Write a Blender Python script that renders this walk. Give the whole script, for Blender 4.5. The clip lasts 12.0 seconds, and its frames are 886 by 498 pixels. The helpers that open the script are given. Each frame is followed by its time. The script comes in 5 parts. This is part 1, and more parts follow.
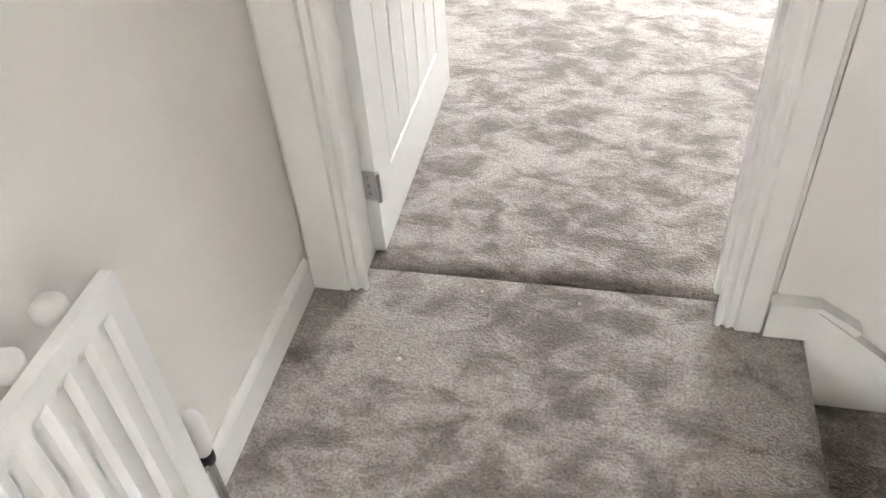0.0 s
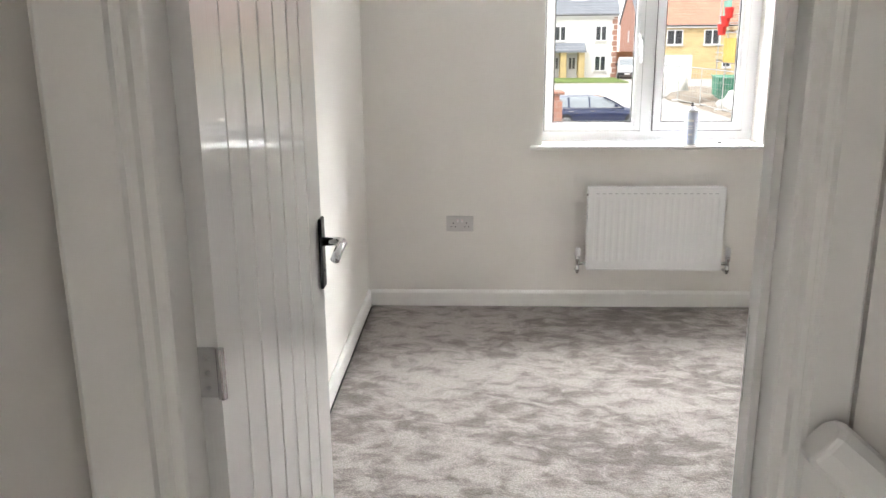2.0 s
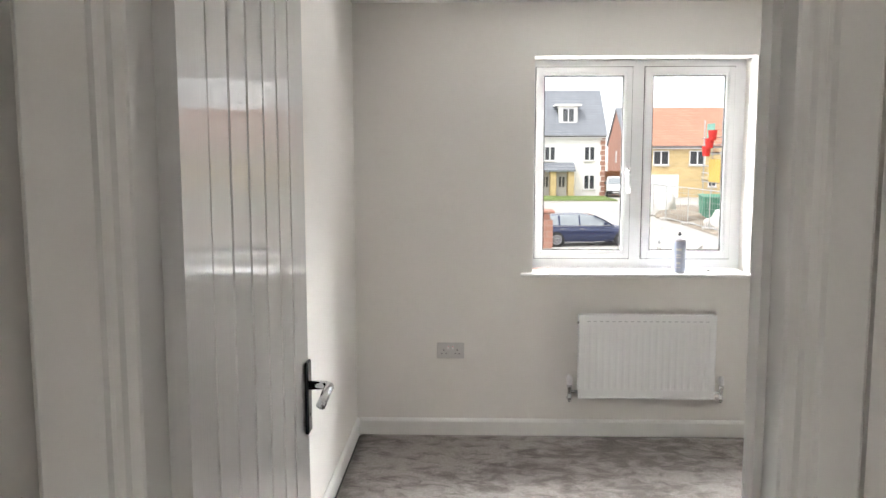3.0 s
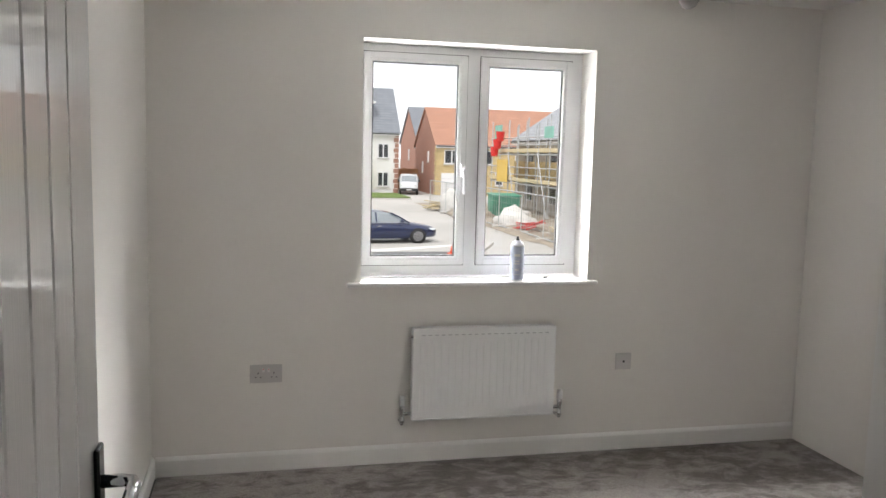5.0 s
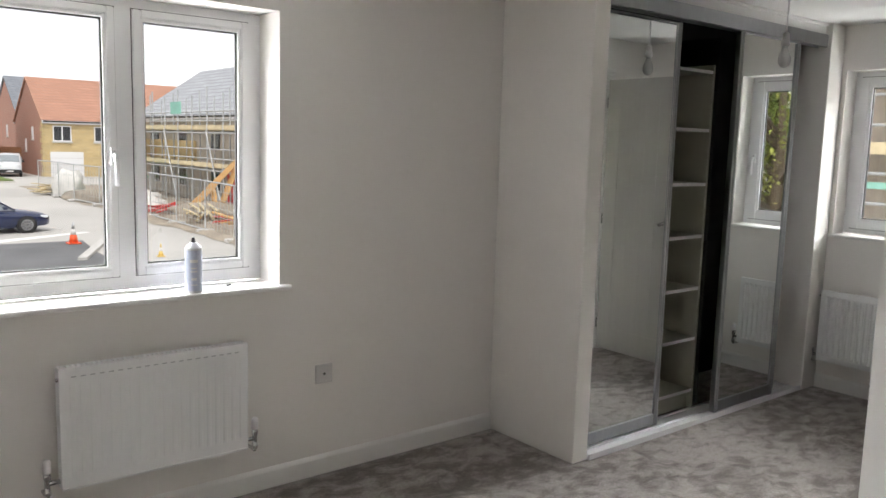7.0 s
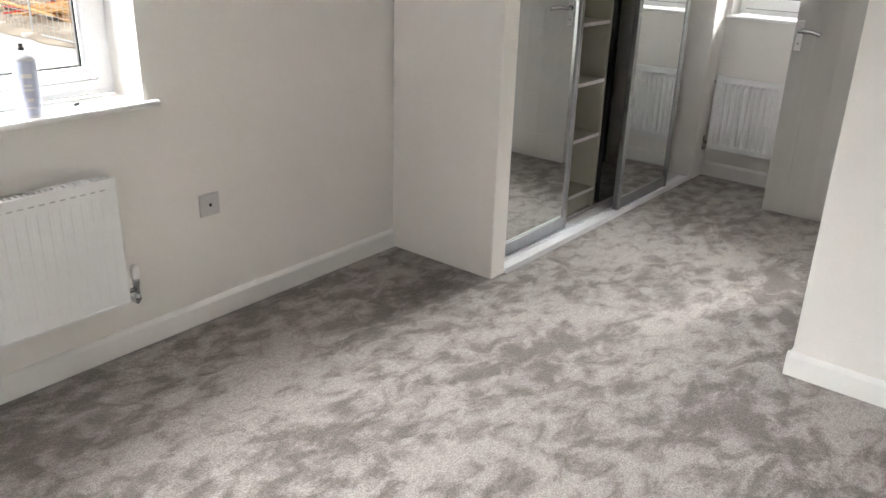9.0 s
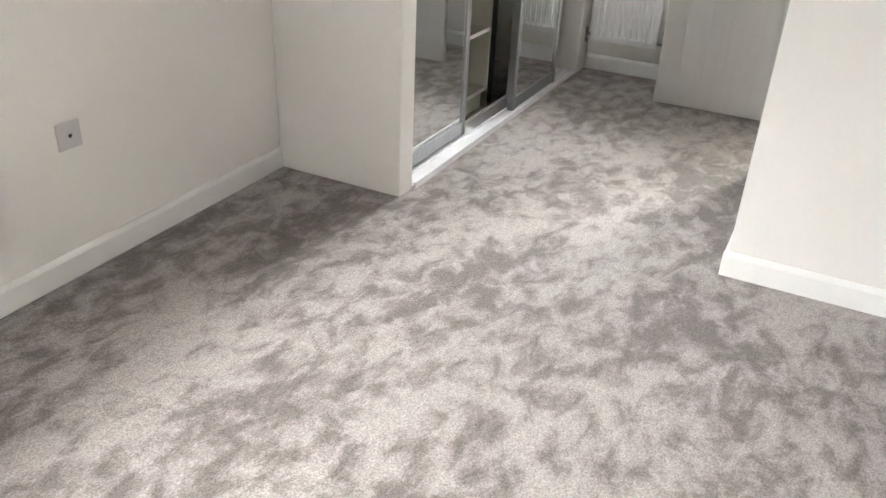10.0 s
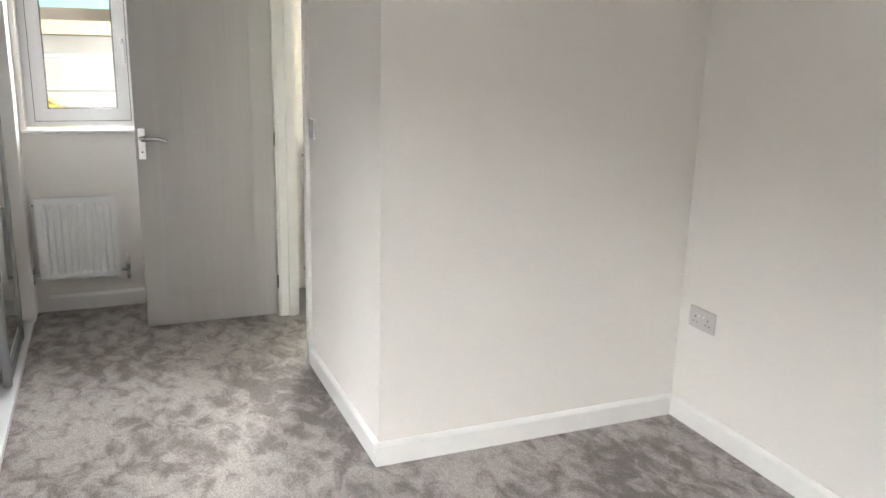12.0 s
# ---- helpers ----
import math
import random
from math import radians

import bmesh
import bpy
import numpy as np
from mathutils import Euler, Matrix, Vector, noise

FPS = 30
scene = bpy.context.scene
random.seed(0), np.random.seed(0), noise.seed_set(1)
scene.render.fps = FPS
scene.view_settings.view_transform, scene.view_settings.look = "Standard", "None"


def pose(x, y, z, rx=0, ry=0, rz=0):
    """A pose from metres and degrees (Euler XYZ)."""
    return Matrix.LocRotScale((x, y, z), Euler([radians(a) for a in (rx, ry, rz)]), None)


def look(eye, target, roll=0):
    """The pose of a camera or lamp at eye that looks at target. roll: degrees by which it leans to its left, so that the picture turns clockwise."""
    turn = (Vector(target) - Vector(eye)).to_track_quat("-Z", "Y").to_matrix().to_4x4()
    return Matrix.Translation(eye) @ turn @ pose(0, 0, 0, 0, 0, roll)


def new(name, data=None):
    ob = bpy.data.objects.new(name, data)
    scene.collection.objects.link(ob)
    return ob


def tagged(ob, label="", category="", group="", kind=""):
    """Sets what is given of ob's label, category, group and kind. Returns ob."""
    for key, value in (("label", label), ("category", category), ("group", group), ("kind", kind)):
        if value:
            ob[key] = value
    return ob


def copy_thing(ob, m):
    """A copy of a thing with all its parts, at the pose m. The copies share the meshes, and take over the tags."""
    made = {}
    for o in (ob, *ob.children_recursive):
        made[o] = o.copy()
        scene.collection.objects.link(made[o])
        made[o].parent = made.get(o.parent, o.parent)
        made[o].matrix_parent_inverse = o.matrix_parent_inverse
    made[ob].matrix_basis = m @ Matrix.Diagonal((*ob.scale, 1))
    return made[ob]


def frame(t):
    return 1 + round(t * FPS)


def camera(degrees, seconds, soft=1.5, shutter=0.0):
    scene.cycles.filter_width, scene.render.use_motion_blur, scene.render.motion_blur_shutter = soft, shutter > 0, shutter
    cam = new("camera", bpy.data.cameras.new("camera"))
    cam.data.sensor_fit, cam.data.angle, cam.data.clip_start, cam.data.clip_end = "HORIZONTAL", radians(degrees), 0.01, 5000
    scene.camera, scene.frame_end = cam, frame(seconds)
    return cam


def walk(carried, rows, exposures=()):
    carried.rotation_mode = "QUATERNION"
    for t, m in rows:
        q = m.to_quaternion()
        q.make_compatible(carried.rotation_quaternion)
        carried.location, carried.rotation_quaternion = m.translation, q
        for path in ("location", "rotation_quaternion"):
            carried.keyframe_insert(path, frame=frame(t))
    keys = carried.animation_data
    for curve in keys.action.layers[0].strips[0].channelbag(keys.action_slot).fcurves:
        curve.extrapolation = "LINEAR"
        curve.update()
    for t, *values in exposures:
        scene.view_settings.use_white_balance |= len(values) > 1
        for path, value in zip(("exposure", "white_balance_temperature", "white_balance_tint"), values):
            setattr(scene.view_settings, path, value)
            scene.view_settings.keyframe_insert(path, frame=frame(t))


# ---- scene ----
cam = camera(57.8, 12.0)
PATH = [
    (0, (0.074, 0.122, 1.236), (-0.299, 1.568, -0.095), -4.6),
    (0.5, (-0.045, 0.214, 1.26), (-0.198, 1.878, 0.162), -3.7),
    (1, (-0.052, 0.343, 1.341), (-0.162, 2.115, 0.421), -1.99),
    (1.5, (-0.036, 0.396, 1.394), (-0.125, 2.263, 0.682), -0.93),
    (2, (-0.039, 0.397, 1.430), (-0.122, 2.330, 0.924), -0.45),
    (2.5, (-0.032, 0.396, 1.483), (-0.107, 2.368, 1.159), 0.13),
    (2.7, (-0.031, 0.403, 1.493), (-0.102, 2.385, 1.232), 0.07),
    (4.3, (-0.070, 0.609, 1.495), (0.052, 2.596, 1.308), 0.31),
    (4.5, (-0.107, 0.708, 1.498), (0.099, 2.687, 1.295), 0.60),
    (5, (-0.157, 0.921, 1.484), (0.289, 2.857, 1.254), 1.44),
    (5.5, (-0.125, 1.139, 1.474), (0.537, 3.011, 1.233), 1.66),
    (6, (-0.113, 1.327, 1.496), (0.756, 3.112, 1.252), 1.51),
    (6.5, (-0.113, 1.475, 1.496), (0.959, 3.147, 1.260), 1.47),
    (6.7, (-0.133, 1.523, 1.490), (1.021, 3.139, 1.253), 1.49),
    (8.3, (-0.002, 1.968, 1.556), (1.419, 3.293, 1.081), 1.20),
    (8.5, (0.006, 2.029, 1.521), (1.439, 3.314, 0.977), 1.13),
    (9, (-0.007, 2.171, 1.465), (1.440, 3.328, 0.712), 1.71),
    (9.5, (0.031, 2.344, 1.407), (1.486, 3.357, 0.481), 2.37),
    (10, (0.103, 2.583, 1.391), (1.680, 3.348, 0.428), 2.82),
    (10.5, (0.068, 2.869, 1.410), (1.803, 3.279, 0.504), 3.19),
    (11, (0.113, 3.098, 1.403), (1.948, 3.141, 0.609), 2.58),
    (11.5, (0.202, 3.348, 1.417), (2.056, 2.990, 0.757), 2.27),
    (12, (0.229, 3.589, 1.478), (2.017, 2.837, 0.989), 1.46),
]
EXPOSURES = [(0.0, 3.97), (0.5, 3.63), (1.0, 3.42), (1.6, 3.12), (2.6, 2.85), (4.3, 2.5), (5.0, 2.28), (6.7, 2.18), (8.4, 2.4), (9.0, 2.88), (9.5, 3.2), (10.5, 3.25), (11.3, 3.05), (12.0, 3.0)]
walk(cam, [(t, look(eye, target, roll)) for t, eye, target, roll in PATH],
     exposures=EXPOSURES)

# ---------------------------------------------------------------- light
world = bpy.data.worlds.new("overcast_sky")
scene.world = world
world.use_nodes = True
wn, wl = world.node_tree.nodes, world.node_tree.links
sky = wn.new("ShaderNodeTexSky")
sky.sky_type = "NISHITA"
sky.sun_disc = False
sky.sun_elevation, sky.sun_rotation = radians(56), radians(217)
sky.air_density, sky.dust_density = 1.0, 3.0
cloud = wn.new("ShaderNodeTexNoise")
cloud.inputs["Scale"].default_value, cloud.inputs["Detail"].default_value = 2.2, 5
ramp = wn.new("ShaderNodeValToRGB")
ramp.color_ramp.elements[0].position, ramp.color_ramp.elements[0].color = 0.35, (13.5, 13.8, 14.3, 1)
ramp.color_ramp.elements[1].position, ramp.color_ramp.elements[1].color = 0.65, (20.0, 20.0, 20.0, 1)
mixs = wn.new("ShaderNodeMixRGB")
mixs.inputs[0].default_value = 0.85
wl.new(cloud.outputs["Fac"], ramp.inputs[0])
wl.new(sky.outputs[0], mixs.inputs[1])
wl.new(ramp.outputs[0], mixs.inputs[2])
wl.new(mixs.outputs[0], wn["Background"].inputs["Color"])
wn["Background"].inputs["Strength"].default_value = 0.14
sun_data = bpy.data.lights.new("sun", "SUN")
sun_data.energy, sun_data.angle, sun_data.color = 2.0, radians(14), (1.0, 0.96, 0.9)
sun = new("sun", sun_data)
sun.matrix_world = look((0, 0, 30), (12, 16, 0))


def area_lamp(name, eye, target, wide, high, watts):
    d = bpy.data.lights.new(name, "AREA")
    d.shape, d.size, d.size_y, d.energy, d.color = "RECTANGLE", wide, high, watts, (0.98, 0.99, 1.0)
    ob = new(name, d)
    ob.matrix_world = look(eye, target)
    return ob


# added lamps out of view: sky light to each window from above the line of sight, the pale ground's bounce from below
area_lamp("window_daylight", (0.2, 8.6, 5.2), (0.4, 0.0, 3.4), 14.0, 4.6, 2350)
area_lamp("ground_daylight", (0.87, 7.2, -1.05), (0.87, 3.2, 1.55), 14.0, 3.0, 720)
area_lamp("side_window_daylight", (9.4, 3.6, 4.6), (0.0, 3.6, 3.4), 8.0, 3.2, 1150)
area_lamp("side_ground_daylight", (7.3, 3.4, -1.05), (3.3, 3.4, 1.55), 6.0, 3.0, 230)
# added lamp, never in view, that brightens the landing
area_lamp("landing_window_daylight", (1.9, -2.4, 2.6), (-0.545, 0.5, 0.2), 1.6, 1.2, 7)

# ---------------------------------------------------------------- materials
MATS = {}


def mat(name, colour, rough=0.5, metal=0.0, vary=0.06, scale=3.0, bump=0.0, bump_scale=200.0, spec=0.5, coat=0.0, stretch=None):
    """Principled surface with broad variation, fine grain and relief."""
    m = bpy.data.materials.new(name)
    m.use_nodes = True
    n, l = m.node_tree.nodes, m.node_tree.links
    b = n["Principled BSDF"]
    b.inputs["Roughness"].default_value, b.inputs["Metallic"].default_value = rough, metal
    b.inputs["Specular IOR Level"].default_value = spec
    b.inputs["Coat Weight"].default_value, b.inputs["Coat Roughness"].default_value = coat, 0.05
    tc = n.new("ShaderNodeTexCoord")
    src = tc.outputs["Object"]
    if stretch:
        mp = n.new("ShaderNodeMapping")
        mp.inputs["Scale"].default_value = stretch
        l.new(src, mp.inputs[0])
        src = mp.outputs[0]
    a = n.new("ShaderNodeTexNoise")
    a.inputs["Scale"].default_value, a.inputs["Detail"].default_value = scale, 6
    l.new(src, a.inputs[0])
    r = n.new("ShaderNodeMapRange")
    r.inputs["From Min"].default_value, r.inputs["From Max"].default_value = 0.25, 0.75
    r.inputs["To Min"].default_value, r.inputs["To Max"].default_value = 1 - vary, 1 + vary
    l.new(a.outputs["Fac"], r.inputs[0])
    mul = n.new("ShaderNodeMixRGB")
    mul.blend_type = "MULTIPLY"
    mul.inputs[0].default_value = 1
    mul.inputs[1].default_value = (*colour, 1)
    l.new(r.outputs[0], mul.inputs[2])
    out = mul.outputs[0]
    l.new(out, b.inputs["Base Color"])
    if bump:
        f = n.new("ShaderNodeTexNoise")
        f.inputs["Scale"].default_value, f.inputs["Detail"].default_value = bump_scale, 3
        l.new(src, f.inputs[0])
        bp = n.new("ShaderNodeBump")
        bp.inputs["Strength"].default_value, bp.inputs["Distance"].default_value = bump, 0.002
        l.new(f.outputs["Fac"], bp.inputs["Height"])
        l.new(bp.outputs[0], b.inputs["Normal"])
        if coat:
            l.new(bp.outputs[0], b.inputs["Coat Normal"])
    MATS[name] = m
    return m


WALL = mat("wall_paint", (0.805, 0.779, 0.744), 0.85, vary=0.025, scale=1.4, bump=0.06, bump_scale=260, spec=0.25)
CEIL = mat("ceiling_paint", (0.82, 0.81, 0.79), 0.9, vary=0.02, scale=1.0, bump=0.1, bump_scale=220, spec=0.2)
TRIM = mat("satin_trim_paint", (0.82, 0.81, 0.79), 0.38, vary=0.02, scale=4)
# en-suite door: base colour darker than DOORP
DOORG = mat("pale_grey_door", (0.46, 0.45, 0.435), 0.4, vary=0.03, scale=5, coat=0.4, bump=0.05, bump_scale=30, stretch=(8, 8, 0.2))
DOORP = mat("door_gloss_paint", (0.74, 0.735, 0.725), 0.3, vary=0.025, scale=5, coat=1.0, bump=0.20, bump_scale=30, stretch=(8, 8, 0.2))
PVC = mat("white_upvc", (0.80, 0.80, 0.81), 0.25, vary=0.015)
RAD = mat("radiator_enamel", (0.82, 0.82, 0.82), 0.3, vary=0.015)
SLOT = mat("slot_shade_grey", (0.52, 0.52, 0.53), 0.5, vary=0.05)
PLASTIC = mat("white_plastic", (0.74, 0.72, 0.72), 0.35, vary=0.02)
SOCKETM = mat("grey_white_faceplate", (0.57, 0.55, 0.54), 0.35, vary=0.02)
DARKP = mat("black_plastic", (0.015, 0.015, 0.016), 0.4)
CHROME = mat("chrome", (0.62, 0.62, 0.63), 0.09, 1.0, vary=0.03, scale=30)
ALU = mat("brushed_aluminium", (0.36, 0.365, 0.375), 0.30, 1.0, vary=0.06, scale=40, stretch=(1, 1, 0.1))
TRACK = mat("white_track", (0.74, 0.74, 0.75), 0.35, vary=0.04, scale=12)
BLACKLEV = mat("black_nickel_plate", (0.02, 0.02, 0.022), 0.12, 0.6)
INNER_BLACK = mat("black_wardrobe_board", (0.012, 0.013, 0.012), 0.55, vary=0.2)
SHELF = mat("shelf_board", (0.42, 0.41, 0.34), 0.45, vary=0.05, scale=6)
TOWEL = mat("black_enamel", (0.012, 0.012, 0.013), 0.3)
VINYL = mat("grey_vinyl_floor", (0.24, 0.235, 0.23), 0.45, vary=0.15, scale=5)
CAN = mat("lilac_can_label", (0.50, 0.53, 0.66), 0.35, vary=0.08, scale=40)
CANTOP = mat("can_shoulder", (0.62, 0.62, 0.66), 0.4, 0.3)
RUBBER = mat("dark_rubber_gasket", (0.02, 0.02, 0.02), 0.6)
BRICK_R = (0.40, 0.20, 0.145)
ASPH = mat("dusty_asphalt", (0.13, 0.13, 0.133), 0.9, vary=0.25, scale=0.7, bump=0.4, bump_scale=40)
CONC = mat("pale_concrete_road", (0.46, 0.44, 0.41), 0.9, vary=0.14, scale=0.22, bump=0.3, bump_scale=20)
KERB = mat("kerb_stone", (0.52, 0.50, 0.47), 0.85, vary=0.1, scale=4)
LINEW = mat("road_marking", (0.75, 0.74, 0.70), 0.8, vary=0.15, scale=3)
GRASS = mat("grass", (0.14, 0.20, 0.05), 0.95, vary=0.4, scale=2.5, bump=0.6, bump_scale=25)
EARTH = mat("rough_earth", (0.33, 0.28, 0.22), 0.95, vary=0.35, scale=0.9, bump=0.8, bump_scale=9)
RENDERW = mat("white_render", (0.80, 0.79, 0.77), 0.9, vary=0.05, scale=0.8)
WOODF = mat("brown_fence_timber", (0.34, 0.17, 0.08), 0.8, vary=0.2, scale=3)
TIMBER = mat("new_timber", (0.62, 0.38, 0.16), 0.7, vary=0.15, scale=3)
BOARDW = mat("scaffold_boards", (0.60, 0.50, 0.32), 0.85, vary=0.2, scale=2)
STEEL = mat("galvanised_tube", (0.52, 0.53, 0.53), 0.45, 0.7, vary=0.15, scale=3)
NET = mat("green_net", (0.24, 0.47, 0.39), 0.9, vary=0.2, scale=2)
SKIPG = mat("green_skip_paint", (0.05, 0.30, 0.19), 0.6, vary=0.2)
BAG = mat("white_woven_bag", (0.72, 0.70, 0.66), 0.8, vary=0.12, scale=3, bump=0.5, bump_scale=8)
REDP = mat("red_plastic", (0.62, 0.03, 0.025), 0.5, vary=0.1)
CONEO = mat("orange_cone", (0.80, 0.10, 0.02), 0.5, vary=0.08)
YELP = mat("yellow_sheet", (0.72, 0.50, 0.12), 0.6, vary=0.15)
NAVY = mat("navy_car_paint", (0.012, 0.022, 0.075), 0.22, 0.25, vary=0.03, coat=0.8)
VANW = mat("white_van_paint", (0.66, 0.67, 0.69), 0.3, vary=0.05, coat=0.4)
CGLASS = mat("vehicle_glass", (0.26, 0.29, 0.31), 0.08, vary=0.1, spec=0.8)
TYRE = mat("tyre_rubber", (0.02, 0.02, 0.021), 0.8)
RIM = mat("alloy_rim", (0.55, 0.55, 0.56), 0.3, 0.9)
LAMPG = mat("headlamp_lens", (0.7, 0.72, 0.74), 0.1, vary=0.1)
DARKW = mat("dark_window_glass", (0.045, 0.05, 0.058), 0.08, vary=0.3, scale=0.6, spec=0.8)
WRAP = mat("white_membrane", (0.74, 0.74, 0.73), 0.6, vary=0.12, scale=1.5, bump=0.6, bump_scale=4)
BLOCK = mat("grey_blockwork", (0.45, 0.40, 0.34), 0.95, vary=0.25, scale=1.6)
BARK = mat("bark", (0.13, 0.095, 0.065), 0.95, vary=0.3, scale=8)
LEAF = mat("leaves", (0.19, 0.25, 0.05), 0.7, vary=0.45, scale=1.1)
LEAFY = mat("pale_leaves", (0.33, 0.34, 0.07), 0.7, vary=0.4, scale=1.1)


def courses(name, colour, mortar, wide, high, joint, rough=0.9):
    """Bricks or roof tiles too far off to be told apart as pieces."""
    m = mat(name, colour, rough, vary=0.15, scale=0.7)
    n, l = m.node_tree.nodes, m.node_tree.links
    b = n["Principled BSDF"]
    tc = n.new("ShaderNodeTexCoord")
    sep, add, comb = n.new("ShaderNodeSeparateXYZ"), n.new("ShaderNodeMath"), n.new("ShaderNodeCombineXYZ")
    l.new(tc.outputs["Object"], sep.inputs[0])
    l.new(sep.outputs[0], add.inputs[0])
    l.new(sep.outputs[1], add.inputs[1])
    l.new(add.outputs[0], comb.inputs[0])
    l.new(sep.outputs[2], comb.inputs[1])
    t = n.new("ShaderNodeTexBrick")
    t.inputs["Scale"].default_value = 1
    t.inputs["Brick Width"].default_value, t.inputs["Row Height"].default_value, t.inputs["Mortar Size"].default_value = wide, high, joint
    t.inputs["Color1"].default_value = (*[c * 1.15 for c in colour], 1)
    t.inputs["Color2"].default_value = (*[c * 0.82 for c in colour], 1)
    t.inputs["Mortar"].default_value = (*mortar, 1)
    l.new(comb.outputs[0], t.inputs[0])
    mx = n.new("ShaderNodeMixRGB")
    mx.inputs[0].default_value = 0.75
    l.new(b.inputs["Base Color"].links[0].from_socket, mx.inputs[1])
    l.new(t.outputs["Color"], mx.inputs[2])
    l.new(mx.outputs[0], b.inputs["Base Color"])
    bp = n.new("ShaderNodeBump")
    bp.inputs["Strength"].default_value, bp.inputs["Distance"].default_value, bp.invert = 0.6, 0.02, True
    l.new(t.outputs["Fac"], bp.inputs["Height"])
    l.new(bp.outputs[0], b.inputs["Normal"])
    return m


BRICK = courses("red_brick", BRICK_R, (0.40, 0.33, 0.28), 0.45, 0.15, 0.012)
BUFF = courses("buff_stone", (0.58, 0.44, 0.22), (0.50, 0.43, 0.30), 0.6, 0.2, 0.015)
TILE_R = courses("red_roof_tiles", (0.47, 0.25, 0.17), (0.24, 0.12, 0.09), 0.6, 0.26, 0.03)
TILE_S = courses("pale_grey_tiles", (0.38, 0.39, 0.41), (0.18, 0.18, 0.19), 0.6, 0.26, 0.03)
TILE_G = courses("slate_grey_tiles", (0.25, 0.27, 0.30), (0.11, 0.11, 0.12), 0.6, 0.26, 0.03)


def carpet_material():
    """Cut-pile carpet: fine tufts, and broad patches where the pile has been brushed to and fro."""
    m = bpy.data.materials.new("grey_cut_pile_carpet")
    m.use_nodes = True
    n, l = m.node_tree.nodes, m.node_tree.links
    b = n["Principled BSDF"]
    b.inputs["Roughness"].default_value, b.inputs["Specular IOR Level"].default_value = 0.95, 0.1
    b.inputs["Sheen Weight"].default_value, b.inputs["Sheen Roughness"].default_value = 0.25, 0.5
    tc = n.new("ShaderNodeTexCoord")
    mp = n.new("ShaderNodeMapping")
    mp.inputs["Rotation"].default_value = (0, 0, 0.7)
    mp.inputs["Scale"].default_value = (1.0, 1.5, 1.0)
    l.new(tc.outputs["Object"], mp.inputs[0])
    # strokes of brushed pile: islands a hand wide, drawn out by a slow swirl, in broader lighter and darker drifts
    swirl = n.new("ShaderNodeTexNoise")
    swirl.inputs["Scale"].default_value, swirl.inputs["Detail"].default_value = 3.2, 2
    l.new(mp.outputs[0], swirl.inputs[0])
    drag = n.new("ShaderNodeVectorMath")
    drag.operation = "MULTIPLY_ADD"
    drag.inputs[1].default_value = (0.14, 0.14, 0.0)
    l.new(swirl.outputs["Color"], drag.inputs[0])
    l.new(mp.outputs[0], drag.inputs[2])
    big = n.new("ShaderNodeTexNoise")
    big.inputs["Scale"].default_value, big.inputs["Detail"].default_value = 9.2, 5
    big.inputs["Roughness"].default_value, big.inputs["Distortion"].default_value = 0.58, 0.35
    l.new(drag.outputs[0], big.inputs[0])
    wide = n.new("ShaderNodeTexNoise")
    wide.inputs["Scale"].default_value, wide.inputs["Detail"].default_value = 1.5, 3
    l.new(mp.outputs[0], wide.inputs[0])
    both = n.new("ShaderNodeMath")
    both.operation = "MULTIPLY_ADD"
    both.inputs[1].default_value = 0.70
    l.new(wide.outputs["Fac"], both.inputs[0])
    l.new(big.outputs["Fac"], both.inputs[2])
    r1 = n.new("ShaderNodeMapRange")
    r1.interpolation_type = "SMOOTHSTEP"
    r1.inputs["From Min"].default_value, r1.inputs["From Max"].default_value = 0.665, 1.0
    l.new(both.outputs[0], r1.inputs[0])
    tuft = n.new("ShaderNodeTexNoise")
    tuft.inputs["Scale"].default_value, tuft.inputs["Detail"].default_value = 170, 3
    l.new(tc.outputs["Object"], tuft.inputs[0])
    mid = n.new("ShaderNodeTexNoise")
    mid.inputs["Scale"].default_value, mid.inputs["Detail"].default_value = 60, 3
    l.new(tc.outputs["Object"], mid.inputs[0])
    c = n.new("ShaderNodeMixRGB")
    c.inputs[1].default_value, c.inputs[2].default_value = (0.150, 0.128, 0.117, 1), (0.350, 0.315, 0.295, 1)
    l.new(r1.outputs[0], c.inputs[0])
    g = n.new("ShaderNodeMapRange")
    g.inputs["From Min"].default_value, g.inputs["From Max"].default_value = 0.3, 0.7
    g.inputs["To Min"].default_value, g.inputs["To Max"].default_value = 0.66, 1.34
    l.new(tuft.outputs["Fac"], g.inputs[0])
    g2 = n.new("ShaderNodeMapRange")
    g2.inputs["From Min"].default_value, g2.inputs["From Max"].default_value = 0.3, 0.7
    g2.inputs["To Min"].default_value, g2.inputs["To Max"].default_value = 0.86, 1.14
    l.new(mid.outputs["Fac"], g2.inputs[0])
    mm = n.new("ShaderNodeMath")
    mm.operation = "MULTIPLY"
    l.new(g.outputs[0], mm.inputs[0])
    l.new(g2.outputs[0], mm.inputs[1])
    mul = n.new("ShaderNodeMixRGB")
    mul.blend_type = "MULTIPLY"
    mul.inputs[0].default_value = 1
    l.new(c.outputs[0], mul.inputs[1])
    l.new(mm.outputs[0], mul.inputs[2])
    l.new(mul.outputs[0], b.inputs["Base Color"])
    h = n.new("ShaderNodeMath")
    h.operation = "ADD"
    l.new(tuft.outputs["Fac"], h.inputs[0])
    l.new(r1.outputs[0], h.inputs[1])
    bp = n.new("ShaderNodeBump")
    bp.inputs["Strength"].default_value, bp.inputs["Distance"].default_value = 0.7, 0.005
    l.new(h.outputs[0], bp.inputs["Height"])
